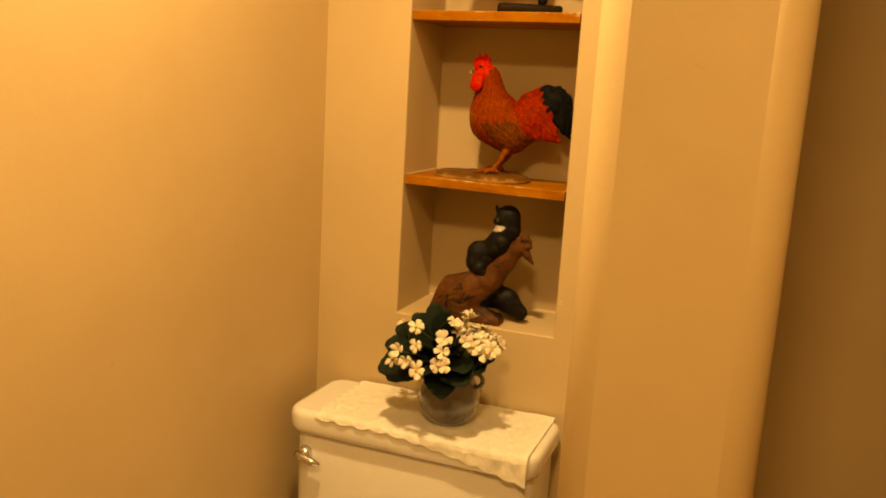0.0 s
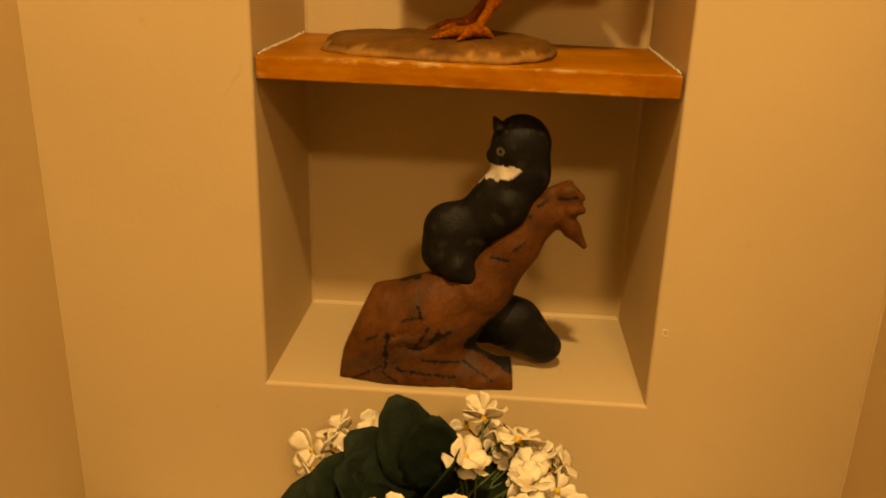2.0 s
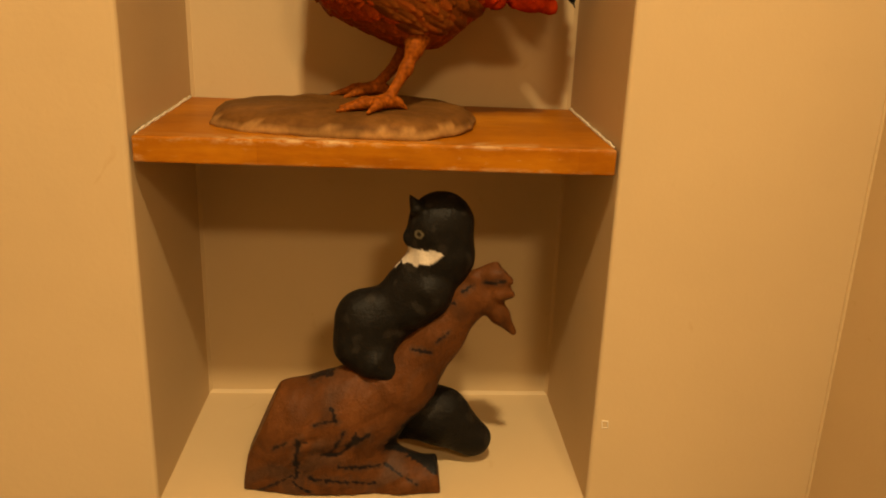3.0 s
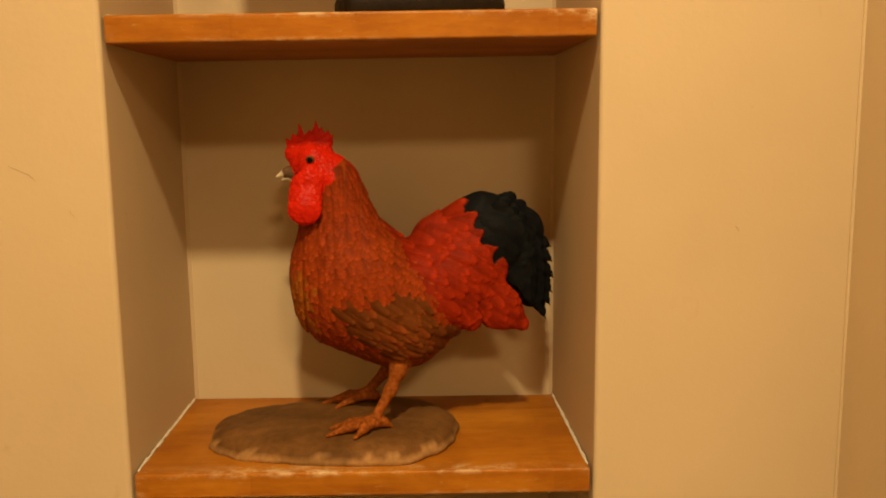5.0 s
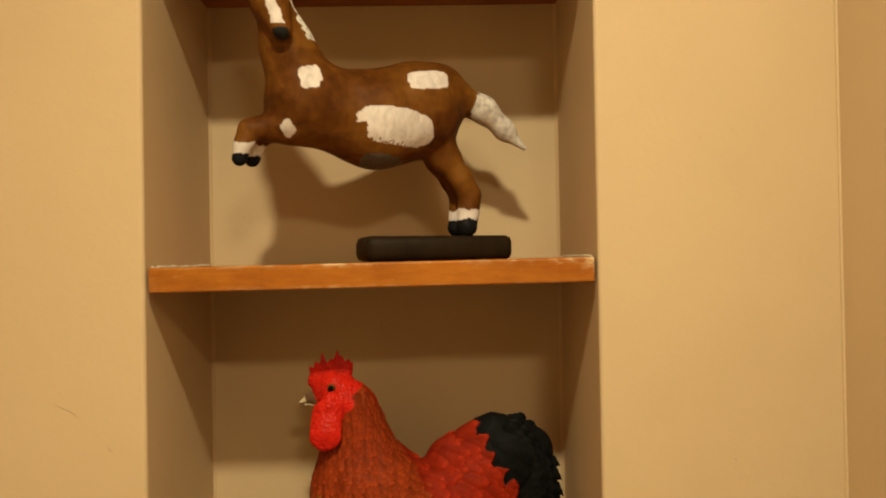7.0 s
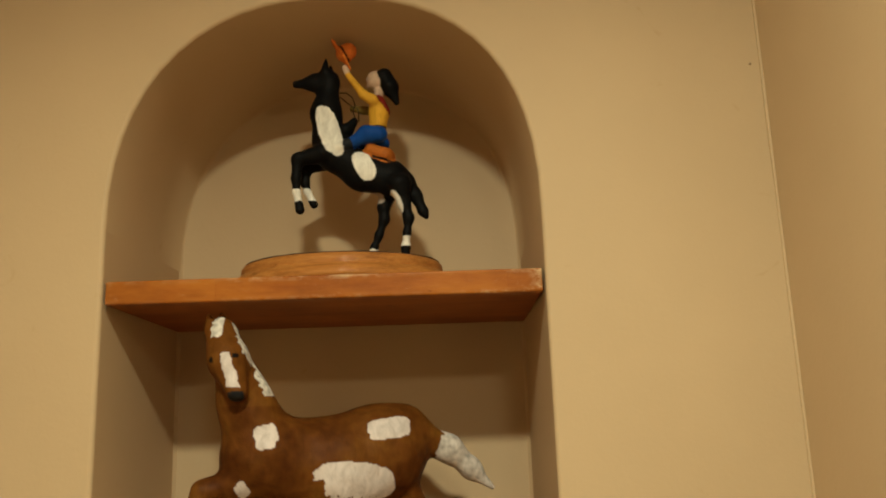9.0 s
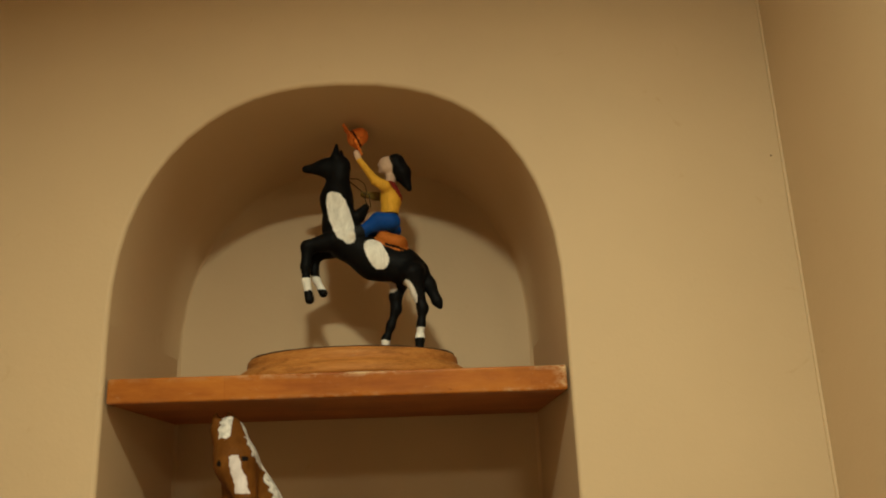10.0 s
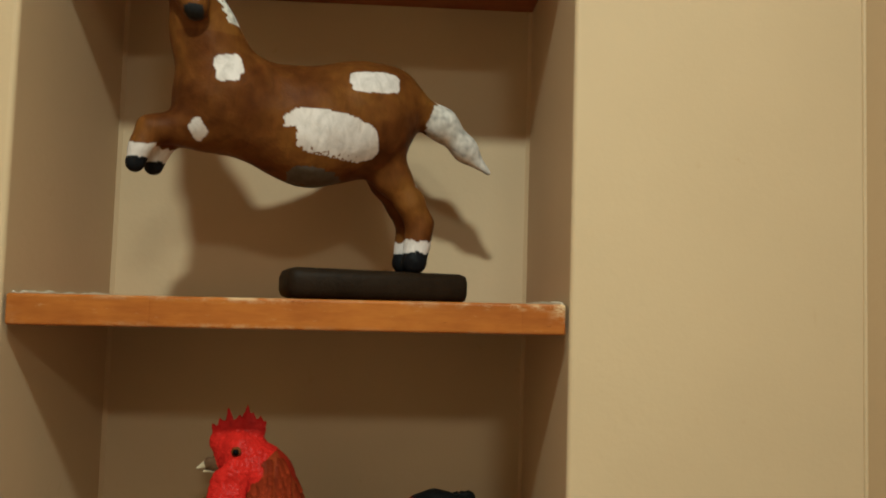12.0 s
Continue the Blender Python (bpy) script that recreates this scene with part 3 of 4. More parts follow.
            along = along / max(np.linalg.norm(along), 1e-9)
            g = rng.uniform(0.90, 1.10) if col == SADDLE else rng.uniform(0.84, 1.16)
            (sickles if dark[i] else feathers).append((spot, along, size[0] * rng.uniform(0.85, 1.2), size[1] * rng.uniform(0.88, 1.15), lift, tuple(c * g for c in col)))
    verts = lay_feathers(verts, outs, colours, feathers, coat)
    verts = lay_feathers(verts, outs, colours, sickles, blade)
    V, F, C = [v for v in verts], quads.tolist(), [tuple(c) for c in colours]
    # eyes
    for y, out in ((0.0655, -1), (0.0945, 1)):
        for r, col, dy in ((0.0036, (0.16, 0.05, 0.01), 0.0), (0.0024, (0.004, 0.004, 0.004), 0.0020)):
            n0 = len(V)
            for i in range(5):
                for j in range(10):
                    t, f = math.pi * i / 4, 2 * math.pi * j / 10
                    V.append(np.array((-0.0407 + r * math.sin(t) * math.cos(f), y + out * dy + 0.8 * r * math.cos(t) * out, 1.4513 + r * math.sin(t) * math.sin(f))))
                    C.append(col)
            for i in range(4):
                for j in range(10):
                    F.append([n0 + i * 10 + j, n0 + i * 10 + (j + 1) % 10, n0 + (i + 1) * 10 + (j + 1) % 10, n0 + (i + 1) * 10 + j])
    sv, sf, sc = slab_base(rng)
    n0 = len(V)
    V += sv
    C += sc
    F += [[n0 + i for i in f] for f in sf]
    ob = carved("rooster_figurine", np.array(V), F, np.array(C), FEATHERED)
    ob.data.materials.append(COMB_PAINT)
    shiny = np.concatenate([red, np.zeros(len(V) - len(red), bool)])
    ob.data.polygons.foreach_set("material_index", [int(shiny[f[0]]) for f in F])
    return tagged(ob, "painted red-brown rooster figurine with a black tail on a clay slab", "figurine")


def brown_horse():
    coat, white, black = (0.112, 0.041, 0.0036), (0.60, 0.54, 0.52), (0.008, 0.008, 0.010)
    rods = chain([(-0.052, 0.043, 1.687, 0.0335), (0.0, 0.064, 1.6770, 0.0370), (0.032, 0.078, 1.6860, 0.0420)], coat, 0.02, 0.85)
    rods += chain([(0.032, 0.078, 1.6900, 0.0360), (0.0530, 0.086, 1.7010, 0.0270)], coat, 0.012, 0.85)
    rods += chain([(-0.056, 0.040, 1.695, 0.030), (-0.0672, 0.033, 1.730, 0.0192), (-0.0785, 0.027, 1.765, 0.0152)], coat, 0.016, 0.9)
    rods += chain([(-0.0850, 0.024, 1.7850, 0.0132), (-0.0785, 0.016, 1.765, 0.0140), (-0.0675, 0.004, 1.7395, 0.0085)], coat, 0.008)
    rods += chain([(-0.0935, 0.022, 1.7915, 0.0060), (-0.0955, 0.021, 1.8005, 0.0022)], coat, 0.004)
    rods += chain([(-0.0840, 0.022, 1.7935, 0.0060), (-0.0850, 0.021, 1.8010, 0.0022)], coat, 0.004)
    for dx, dy, dz in ((0, 0, 0), (0.0060, 0.019, 0.0015)):
        rods += chain([(-0.068 + dx, 0.036 + dy, 1.6700 + dz, 0.0160), (-0.0970 + dx, 0.025 + dy, 1.6640 + dz, 0.0084), (-0.1020 + dx, 0.021 + dy, 1.6525 + dz, 0.0058), (-0.1048 + dx, 0.020 + dy, 1.6410 + dz, 0.0062)], coat, 0.008)
    for dx, dy in ((0.0030, -0.006), (-0.0040, 0.014)):
        rods += chain([(0.045, 0.086 + dy, 1.6700, 0.0190), (0.0570 + dx * 0.5, 0.087 + dy, 1.6470, 0.0124), (0.0695 + dx, 0.088 + dy, 1.6285, 0.0090), (0.0768 + dx, 0.090 + dy, 1.6135, 0.0086), (0.0755 + dx, 0.090 + dy, 1.6000, 0.0078), (0.0735 + dx, 0.087 + dy, 1.5865, 0.0094)], coat, 0.008, 0.85)
    rods += chain([(0.0740, 0.088, 1.6990, 0.0120), (0.0940, 0.093, 1.6890, 0.0108), (0.1120, 0.098, 1.6720, 0.0078), (0.1300, 0.101, 1.6555, 0.0020)], coat, 0.008)
    verts, quads = skin(rods, 0.00105, 1.5780)
    verts = relaxed(verts, quads, 1)
    verts[:, 1] += ragged(verts, 70, 0.0012, 3.0)
    verts[:, 2] += ragged(verts, 60, 0.0008, 9.0)
    colours = rod_colours(verts, rods)
    x, y, z = verts.T
    tone = np.clip(1 + ragged(verts, 45, 0.25, 1.0) + ragged(verts, 22, 0.62, 8.0) + 0.35 * ragged(verts, 150, 0.7, 6.0), 0.5, 1.4)
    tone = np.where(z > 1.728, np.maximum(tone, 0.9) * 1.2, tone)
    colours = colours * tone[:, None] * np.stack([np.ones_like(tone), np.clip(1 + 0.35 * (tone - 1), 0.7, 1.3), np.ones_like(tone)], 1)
    bare = colours.copy()
    patch(verts, colours, white, 0.0190, 1.6675, 0.0315, 0.0150, -7, 2.5, 0.10, 0.075)
    notch = (x < -0.0035 + ragged(verts, 260, 0.002, 3.0)) & (z < 1.6700) & (z > 1.645)
    colours[notch] = bare[notch]
    fringe = (z < 1.6562 - 0.12 * x + ragged(verts, 420, 0.006, 6.0)) & (z > 1.648) & (x > -0.02) & (x < 0.05) & (ragged(verts, 600, 1.0, 1.0) > 0.05)
    colours[fringe] = bare[fringe]
    patch(verts, colours, white, 0.0460, 1.7080, 0.0165, 0.0084, 6, 4.0, 0.25, 0.085)
    patch(verts, colours, white, -0.0470, 1.7040, 0.0086, 0.0092, 10, 3.2, 0.35, 0.05)
    patch(verts, colours, white, -0.0665, 1.6645, 0.0055, 0.0060, 30, 3.0, 0.4, 0.03)
    patch(verts, colours, (0.10, 0.085, 0.07), 0.004, 1.6400, 0.017, 0.0060, 0, 2.2, 0.5)
    rag = ragged(verts, 220, 0.0022, 5.0)
    tail = (x > 0.0760) & (z > 1.64) & (x + rag * 2 > 0.0845 + (z - 1.69) * 0.35)
    colours[tail] = np.array((0.52, 0.48, 0.45)) * np.clip(1 + ragged(verts, 260, 0.5, 2.0), 0.55, 1.1)[tail, None]
    front = (x < -0.082) & (z < 1.668)
    colours[front & (z + rag < 1.6535)] = white
    colours[front & (z + rag * 0.4 < 1.6445)] = black
    hind = (x > 0.04) & (z < 1.62)
    colours[hind & (z + rag * 1.5 < 1.6015)] = white
    colours[hind & (z + rag < 1.5925)] = black
    headz = (x < -0.055) & (y < 0.024)
    centre = -0.0680 + (z - 1.7395) * -0.30
    colours[headz & (np.abs(x - centre) < 0.0054 - (z - 1.7395) * 0.05 + rag * 0.6) & (z > 1.7420) & (z < 1.7690 + rag) & (y < 0.014)] = white
    colours[((x + 0.0668) ** 2 + (z - 1.7360) ** 2 < 0.0060 ** 2) & (y < 0.008) & (z < 1.7385)] = (0.02, 0.02, 0.022)
    mane = (z > 1.736) & (x > -0.0480 - (z - 1.733) * 0.46 + rag) & (x < -0.02)
    mane |= (z > 1.7825 + rag) & (z < 1.7990) & (x > -0.0905 + rag) & (x < -0.0815)
    colours[mane] = np.array((0.62, 0.59, 0.54)) * np.clip(1 + ragged(verts, 300, 0.6, 4.0), 0.5, 1.1)[mane, None]
    for ex, ez in ((-0.0875, 1.7635), (-0.0688, 1.7665)):
        colours[(x - ex) ** 2 + (z - ez) ** 2 < 0.0021 ** 2] = (0.008, 0.007, 0.006)
    V, F, C = [v for v in verts], quads.tolist(), [tuple(c) for c in colours]
    # dark plank
    turn = pose(0.0480, 0.0875, 0, 0, 0, 17)
    bm = box(-0.0655, 0.0655, -0.024, 0.024, 1.5572, 1.5785, 0.0062, 2)
    n0 = len(V)
    bm.verts.index_update()
    for v in bm.verts:
        p = turn @ v.co
        V.append(np.array(p) + np.array((0, 0, 0.0005 * noise.noise(p * 60))))
        C.append((0.017, 0.0105, 0.0055))
    F += [[n0 + v.index for v in f.verts] for f in bm.faces]
    bm.free()
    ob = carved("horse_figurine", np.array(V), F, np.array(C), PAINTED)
    return tagged(ob, "brown and white painted wooden horse leaping from a dark plank", "figurine")


def rider_carving():
    black, white, skin_tone = (0.0055, 0.0055, 0.006), (0.80, 0.78, 0.72), (0.55, 0.40, 0.28)
    yellow, blue, red, orange = (0.68, 0.375, 0.006), (0.015, 0.06, 0.30), (0.20, 0.022, 0.012), (0.80, 0.235, 0.006)
    blanket = (0.40, 0.125, 0.008)
    Y = 0.085
    at = lambda pts, dy=0.0: [(x, Y + dy, z, r) for x, z, r in pts]
    horse = chain(at([(-0.0372, 2.0255, 0.0036), (-0.0200, 2.0265, 0.0074), (-0.0070, 2.0295, 0.0090)]), black, 0.006, 0.8)
    horse += chain(at([(-0.0095, 2.0360, 0.0046), (-0.0088, 2.0475, 0.0011)], -0.004), black, 0.003)
    horse += chain(at([(-0.0060, 2.0355, 0.0044), (-0.0055, 2.0450, 0.0011)], 0.005), black, 0.003)
    horse += chain(at([(-0.0062, 2.0230, 0.0088), (-0.0095, 1.9960, 0.0132), (-0.0060, 1.9690, 0.0146), (0.0000, 1.9570, 0.0145)]), black, 0.008, 0.85)
    horse += chain(at([(0.0000, 1.9550, 0.0160), (0.0240, 1.9375, 0.0160), (0.0490, 1.9300, 0.0152), (0.0580, 1.9250, 0.0122)]), black, 0.010, 0.85)
    horse += chain(at([(-0.0120, 1.9535, 0.0095), (-0.0340, 1.9490, 0.0054), (-0.0355, 1.9310, 0.0040), (-0.0350, 1.9180, 0.0032), (-0.0318, 1.9015, 0.0042)], -0.009), black, 0.004)
    horse += chain(at([(-0.0090, 1.9530, 0.0095), (-0.0290, 1.9460, 0.0050), (-0.0305, 1.9320, 0.0037), (-0.0285, 1.9235, 0.0030), (-0.0222, 1.9110, 0.0038)], 0.009), black, 0.004)
    horse += chain(at([(0.0575, 1.9210, 0.0112), (0.0615, 1.9035, 0.0050), (0.0652, 1.8905, 0.0042), (0.0632, 1.8760, 0.0030), (0.0620, 1.8640, 0.0033), (0.0612, 1.8550, 0.0040)], -0.010), black, 0.005)
    horse += chain(at([(0.0460, 1.9200, 0.0090), (0.0415, 1.9060, 0.0050), (0.0420, 1.8950, 0.0042), (0.0368, 1.8800, 0.0032), (0.0322, 1.8680, 0.0030), (0.0310, 1.8550, 0.0037)], 0.010), black, 0.005)
    horse += chain(at([(0.0650, 1.9270, 0.0060), (0.0715, 1.9135, 0.0058), (0.0780, 1.8985, 0.0042), (0.0806, 1.8935, 0.0024)]), black, 0.004, 0.8)
    saddle = chain(at([(0.0320, 1.9560, 0.0072), (0.0455, 1.9505, 0.0086)]), blanket, 0.002, 1.75)
    saddle += chain(at([(0.0105, 1.9790, 0.0062), (0.0168, 1.9870, 0.0034)]), black, 0.003, 1.2)
    rider = chain(at([(0.0380, 1.9790, 0.0080), (0.0400, 1.9950, 0.0090), (0.0385, 2.0035, 0.0078)]), yellow, 0.004, 1.0)
    rider += chain(at([(0.0395, 2.0080, 0.0042), (0.0395, 2.0160, 0.0042)]), skin_tone, 0.002)
    rider += chain(at([(0.0370, 2.0255, 0.0076), (0.0362, 2.0285, 0.0070)]), skin_tone, 0.002)
    rider += [rod((0.0302, Y, 2.0270), (0.0288, Y, 2.0280), 0.0021, 0.0012, skin_tone, 0.0015), rod((0.0310, Y, 2.0215), (0.0300, Y, 2.0212), 0.0022, 0.0014, skin_tone, 0.0015)]
    rider += chain(at([(0.0450, 2.0300, 0.0080), (0.0505, 2.0190, 0.0078), (0.0562, 2.0040, 0.0028)]), black, 0.003)
    rider += chain(at([(0.0350, 2.0035, 0.0055), (0.0265, 2.0090, 0.0040), (0.0125, 2.0290, 0.0027)], -0.009), yellow, 0.003)
    rider += chain(at([(0.0112, 2.0315, 0.0030), (0.0095, 2.0365, 0.0028)], -0.009), skin_tone, 0.0015)
    rider += chain(at([(0.0340, 2.0000, 0.0045), (0.0240, 2.0015, 0.0034), (0.0140, 2.0030, 0.0028)], 0.010), (0.20, 0.13, 0.02), 0.003)
    for dy in (-0.012, 0.014):
        rider += chain(at([(0.0405, 1.9690, 0.0076), (0.0290, 1.9695, 0.0078), (0.0165, 1.9625, 0.0052)], dy), blue, 0.003)
    rider += chain(at([(0.0125, 1.9605, 0.0052), (0.0045, 1.9575, 0.0042)], -0.013), (0.016, 0.018, 0.022), 0.002)
    # hat: crown and tilted brim
    rider += [rod((0.0100, Y - 0.009, 2.0510), (0.0130, Y - 0.009, 2.0528), 0.0088, 0.0078, orange, 0.0012)]
    for k in range(14):
        a = 2 * math.pi * k / 14
        c = np.array((0.0062, Y - 0.009, 2.0495))
        u, w = np.array((-0.51, 0, 0.86)), np.array((0, 1, 0))
        rider.append(rod(c, c + 0.0168 * (math.cos(a) * u + 0.75 * math.sin(a) * w), 0.0015, 0.0010, orange, 0.0012))
    rods = horse + saddle + rider
    verts, quads = skin(rods, 0.0009, 1.8512)
    verts = relaxed(verts, quads, 1)
    colours = rod_colours(verts, rods)
    x, y, z = verts.T
    patch(verts, colours, white, -0.0050, 1.9745, 0.0098, 0.0235, 17, 2.6, 0.10, Y)
    patch(verts, colours, white, 0.0015, 1.9570, 0.0062, 0.0080, 30, 2.4, 0.15, Y)
    patch(verts, colours, white, -0.0120, 1.9920, 0.0052, 0.0062, 0, 2.4, 0.15, Y)
    patch(verts, colours, white, 0.0265, 1.9395, 0.0086, 0.0148, 27, 2.4, 0.09, Y - 0.004)
    patch(verts, colours, white, 0.0545, 1.9045, 0.0046, 0.0108, 24, 2.2, 0.08, Y - 0.006)
    patch(verts, colours, (0.35, 0.31, 0.27), 0.0350, 1.9130, 0.0085, 0.0040, -14, 2.2, 0.3, Y + 0.02)
    rag = ragged(verts, 300, 0.0012, 2.0)
    fore = (x < -0.015) & (z < 1.935)
    cut = np.where(y > Y, 0.005, 0.0)
    colours[fore & (z + rag < 1.9205 + cut)] = white
    colours[fore & (z + rag * 0.5 < 1.9090 + cut)] = black
    hind = (z < 1.8790) & (x > 0.02)
    colours[hind & (x > 0.05) & (z + rag < 1.8735)] = white
    colours[hind & (x > 0.05) & (z + rag * 0.5 < 1.8648)] = black
    colours[hind & (x < 0.05) & (z + rag < 1.8670)] = white
    vest = np.all(np.abs(colours - np.array(yellow)) < 1e-6, axis=1) & (x > 0.030) & (x + rag > 0.0355 + (2.0100 - z) * 0.75) & (z > 1.9870)
    colours[vest] = red
    belt = (z > 1.9765) & (z < 1.9795) & (x > 0.028) & (x < 0.055) & (np.abs(y - Y) < 0.02)
    colours[belt] = black
    hatband = (z > 2.038) & (x > -0.004) & (np.abs((x - 0.0062) * 0.86 + (z - 2.0495) * 0.51 - 0.0028) < 0.0009)
    colours[hatband] = (0.05, 0.012, 0.005)
    seam = (np.abs(z - 1.9455 + (x - 0.044) * 0.35) < 0.0010) & (x > 0.034) & (x < 0.058) & (y < Y)
    colours[seam] = black
    V, F, C = [v for v in verts], quads.tolist(), [tuple(c) for c in colours]
    # reins: thin dark wire
    bm = bmesh.new()
    tube(bm, [(0.004, Y - 0.008, 2.0120), (0.011, Y - 0.012, 2.0100), (0.0165, Y - 0.010, 2.0060), (0.0185, Y - 0.008, 1.9990), (0.0165, Y - 0.008, 1.9930), (0.0185, Y - 0.008, 1.9870)], 0.0005, 5)
    tube(bm, [(0.0035, Y - 0.008, 2.0090), (0.0105, Y - 0.004, 2.0040), (0.0150, Y + 0.006, 2.0030), (0.0200, Y + 0.002, 2.0000), (0.0215, Y - 0.004, 1.9850)], 0.0005, 5)
    bm.verts.index_update()
    n0 = len(V)
    V += [np.array(v.co) for v in bm.verts]
    C += [(0.02, 0.016, 0.012)] * len(bm.verts)
    F += [[n0 + v.index for v in f.verts] for f in bm.faces]
    bm.free()
    ob = carved("rider_figurine", np.array(V), F, np.array(C), PAINTED)
    return tagged(ob, "painted carving of a hat-waving rider on a rearing pinto horse", "figurine")


def turned_base():
    prof = [(0.088, 1.8282), (0.0930, 1.8288), (0.0945, 1.8315), (0.0935, 1.8350), (0.0905, 1.8385), (0.0865, 1.8410), (0.0850, 1.8425), (0.0855, 1.8440),
            (0.0850, 1.8480), (0.0825, 1.8505), (0.0770, 1.8515), (0.035, 1.8517)]
    bm = lathe(prof, 64)
    for f in bm.faces:
        f.smooth = len(f.verts) == 4
    ob = mesh_object("wooden_plinth", bm, BASE_WOOD)
    ob.location = (0.004, 0.0895, 0)
    ob.scale = (1.05, 0.80, 1)
    bm = bmesh.new()
    ring = []
    for k in range(65):
        a = 2 * math.pi * k / 64
        r = 0.0822 + 0.0006 * noise.noise(Vector((4 * math.cos(a), 4 * math.sin(a), 0)))
        ring.append((r * math.cos(a), r * math.sin(a), 1.8508 + 0.0004 * noise.noise(Vector((9 * math.cos(a), 9 * math.sin(a), 3)))))
    tube(bm, ring, [0.0007 + 0.0005 * noise.noise(Vector(p) * 70) for p in ring], 6)
    part("bark_rim", bm, plain_material("bark", (0.045, 0.022, 0.010), 0.85, vary=0.4, scale=200, bump=0.4), ob, "thin dark rim of bark")
    return tagged(ob, "turned round pine plinth with a moulded edge under the rider", "plinth")


# dark gouges cut into the log: from, to, width
STROKES = ((-0.063, 0.973, -0.065, 0.938, 0.0013), (-0.038, 0.958, -0.025, 0.981, 0.0008), (-0.023, 0.969, -0.005, 0.977, 0.0014), (-0.036, 1.000, -0.032, 0.991, 0.0010), (-0.054, 1.016, -0.036, 1.021, 0.0008), (-0.097, 0.921, -0.067, 0.940, 0.0006),
           (-0.067, 0.933, -0.051, 0.922, 0.0006), (-0.054, 0.937, 0.001, 0.931, 0.0011), (-0.031, 0.948, 0.009, 0.944, 0.0008), (0.009, 0.944, 0.035, 0.930, 0.0006), (-0.083, 0.964, -0.072, 0.971, 0.0006), (-0.049, 0.987, -0.032, 0.991, 0.0008),
           (0.052, 1.081, 0.061, 1.086, 0.0008), (0.029, 1.046, 0.043, 1.045, 0.0008), (0.047, 1.054, 0.057, 1.062, 0.0005), (0.067, 1.095, 0.073, 1.100, 0.0008), (0.085, 1.103, 0.099, 1.105, 0.0008))


def cat_on_log():
    wood, fur, white = (0.094, 0.0335, 0.0095), (0.0095, 0.0084, 0.0072), (0.60, 0.54, 0.46)
    at = lambda pts, y: [(x, y, z, r) for x, z, r in pts]
    log = chain(at([(-0.060, 0.966, 0.0465), (-0.020, 0.981, 0.0415), (0.018, 1.008, 0.028), (0.050, 1.052, 0.0185), (0.074, 1.086, 0.0150), (0.086, 1.0985, 0.0135)], 0.038), wood, 0.010, 0.70)
    log += chain(at([(-0.078, 0.930, 0.034), (-0.030, 0.930, 0.040), (0.008, 0.924, 0.026)], 0.036), wood, 0.016, 0.65)
    log += chain(at([(-0.106, 0.928, 0.016), (-0.060, 0.924, 0.020), (0.020, 0.924, 0.020), (0.060, 0.925, 0.019)], 0.030), wood, 0.010)
    log += chain(at([(0.088, 1.087, 0.010), (0.098, 1.074, 0.0075), (0.1105, 1.0585, 0.0028)], 0.034), wood, 0.005, 0.8)
    log += chain(at([(0.0915, 1.1075, 0.0092), (0.0985, 1.0945, 0.0084)], 0.034), wood, 0.004, 0.9)
    log += chain(at([(0.0960, 1.1090, 0.0058), (0.1040, 1.1040, 0.0036)], 0.031), wood, 0.002, 0.9)
    log += chain(at([(0.0960, 1.0930, 0.0062), (0.1058, 1.0930, 0.0034)], 0.030), wood, 0.002, 0.9)
    log += chain(at([(0.0780, 1.1040, 0.0080), (0.0930, 1.1155, 0.0034)], 0.036), wood, 0.003, 0.9)
    cat = chain(at([(-0.009, 1.0655, 0.0262), (-0.009, 1.0450, 0.0255), (-0.004, 1.0330, 0.0185)], 0.040), fur, 0.008, 0.80)
    cat += chain(at([(0.006, 1.066, 0.0225), (0.034, 1.090, 0.0265), (0.050, 1.118, 0.0245)], 0.043), fur, 0.010, 0.78)
    cat += chain(at([(0.0490, 1.1470, 0.0262), (0.0505, 1.1250, 0.0245)], 0.042), fur, 0.010, 0.85)
    cat += chain(at([(0.0370, 1.1440, 0.0150), (0.0262, 1.1375, 0.0074)], 0.036), fur, 0.006, 0.9)
    cat += chain(at([(0.0290, 1.1640, 0.0060), (0.0240, 1.1730, 0.0010)], 0.030), fur, 0.003)
    cat += chain(at([(-0.002, 1.034, 0.0150), (0.008, 1.0270, 0.0100)], 0.028), fur, 0.005)
    cat += chain(at([(0.040, 1.094, 0.0185), (0.026, 1.076, 0.0120)], 0.030), fur, 0.004, 0.8)
    tail = chain(at([(0.020, 0.965, 0.020), (0.036, 0.972, 0.0245), (0.054, 0.966, 0.0255), (0.0830, 0.9445, 0.0172)], 0.060), fur, 0.008, 0.75)
    verts, quads = skin(log, 0.0014, SILL + 0.0004, ((1.0, 0.18, 0.0548 + 0.18 * 0.92, 0.960), (-0.914, 0.406, 0.4822, 1.2), (-1.0, 0.10, 0.1095 + 0.10 * 0.92, 1.2)))
    on_log, log_quads = len(verts), quads
    more, quads = skin(cat + tail, 0.0014, SILL + 0.0004)
    verts = np.concatenate([verts, more])
    quads = np.concatenate([log_quads, quads + on_log])
    verts = relaxed(verts, quads, 1)
    is_wood = np.arange(len(verts)) < on_log
    colours = np.where(is_wood[:, None], np.array(wood), np.array(fur))
    x, y, z = verts.T
    # carved bark: long gouges along the limb
    along = [Vector(p) for p in np.stack([x * 0.75 + z * 0.65, y, -x * 0.65 + z * 0.75], 1)]
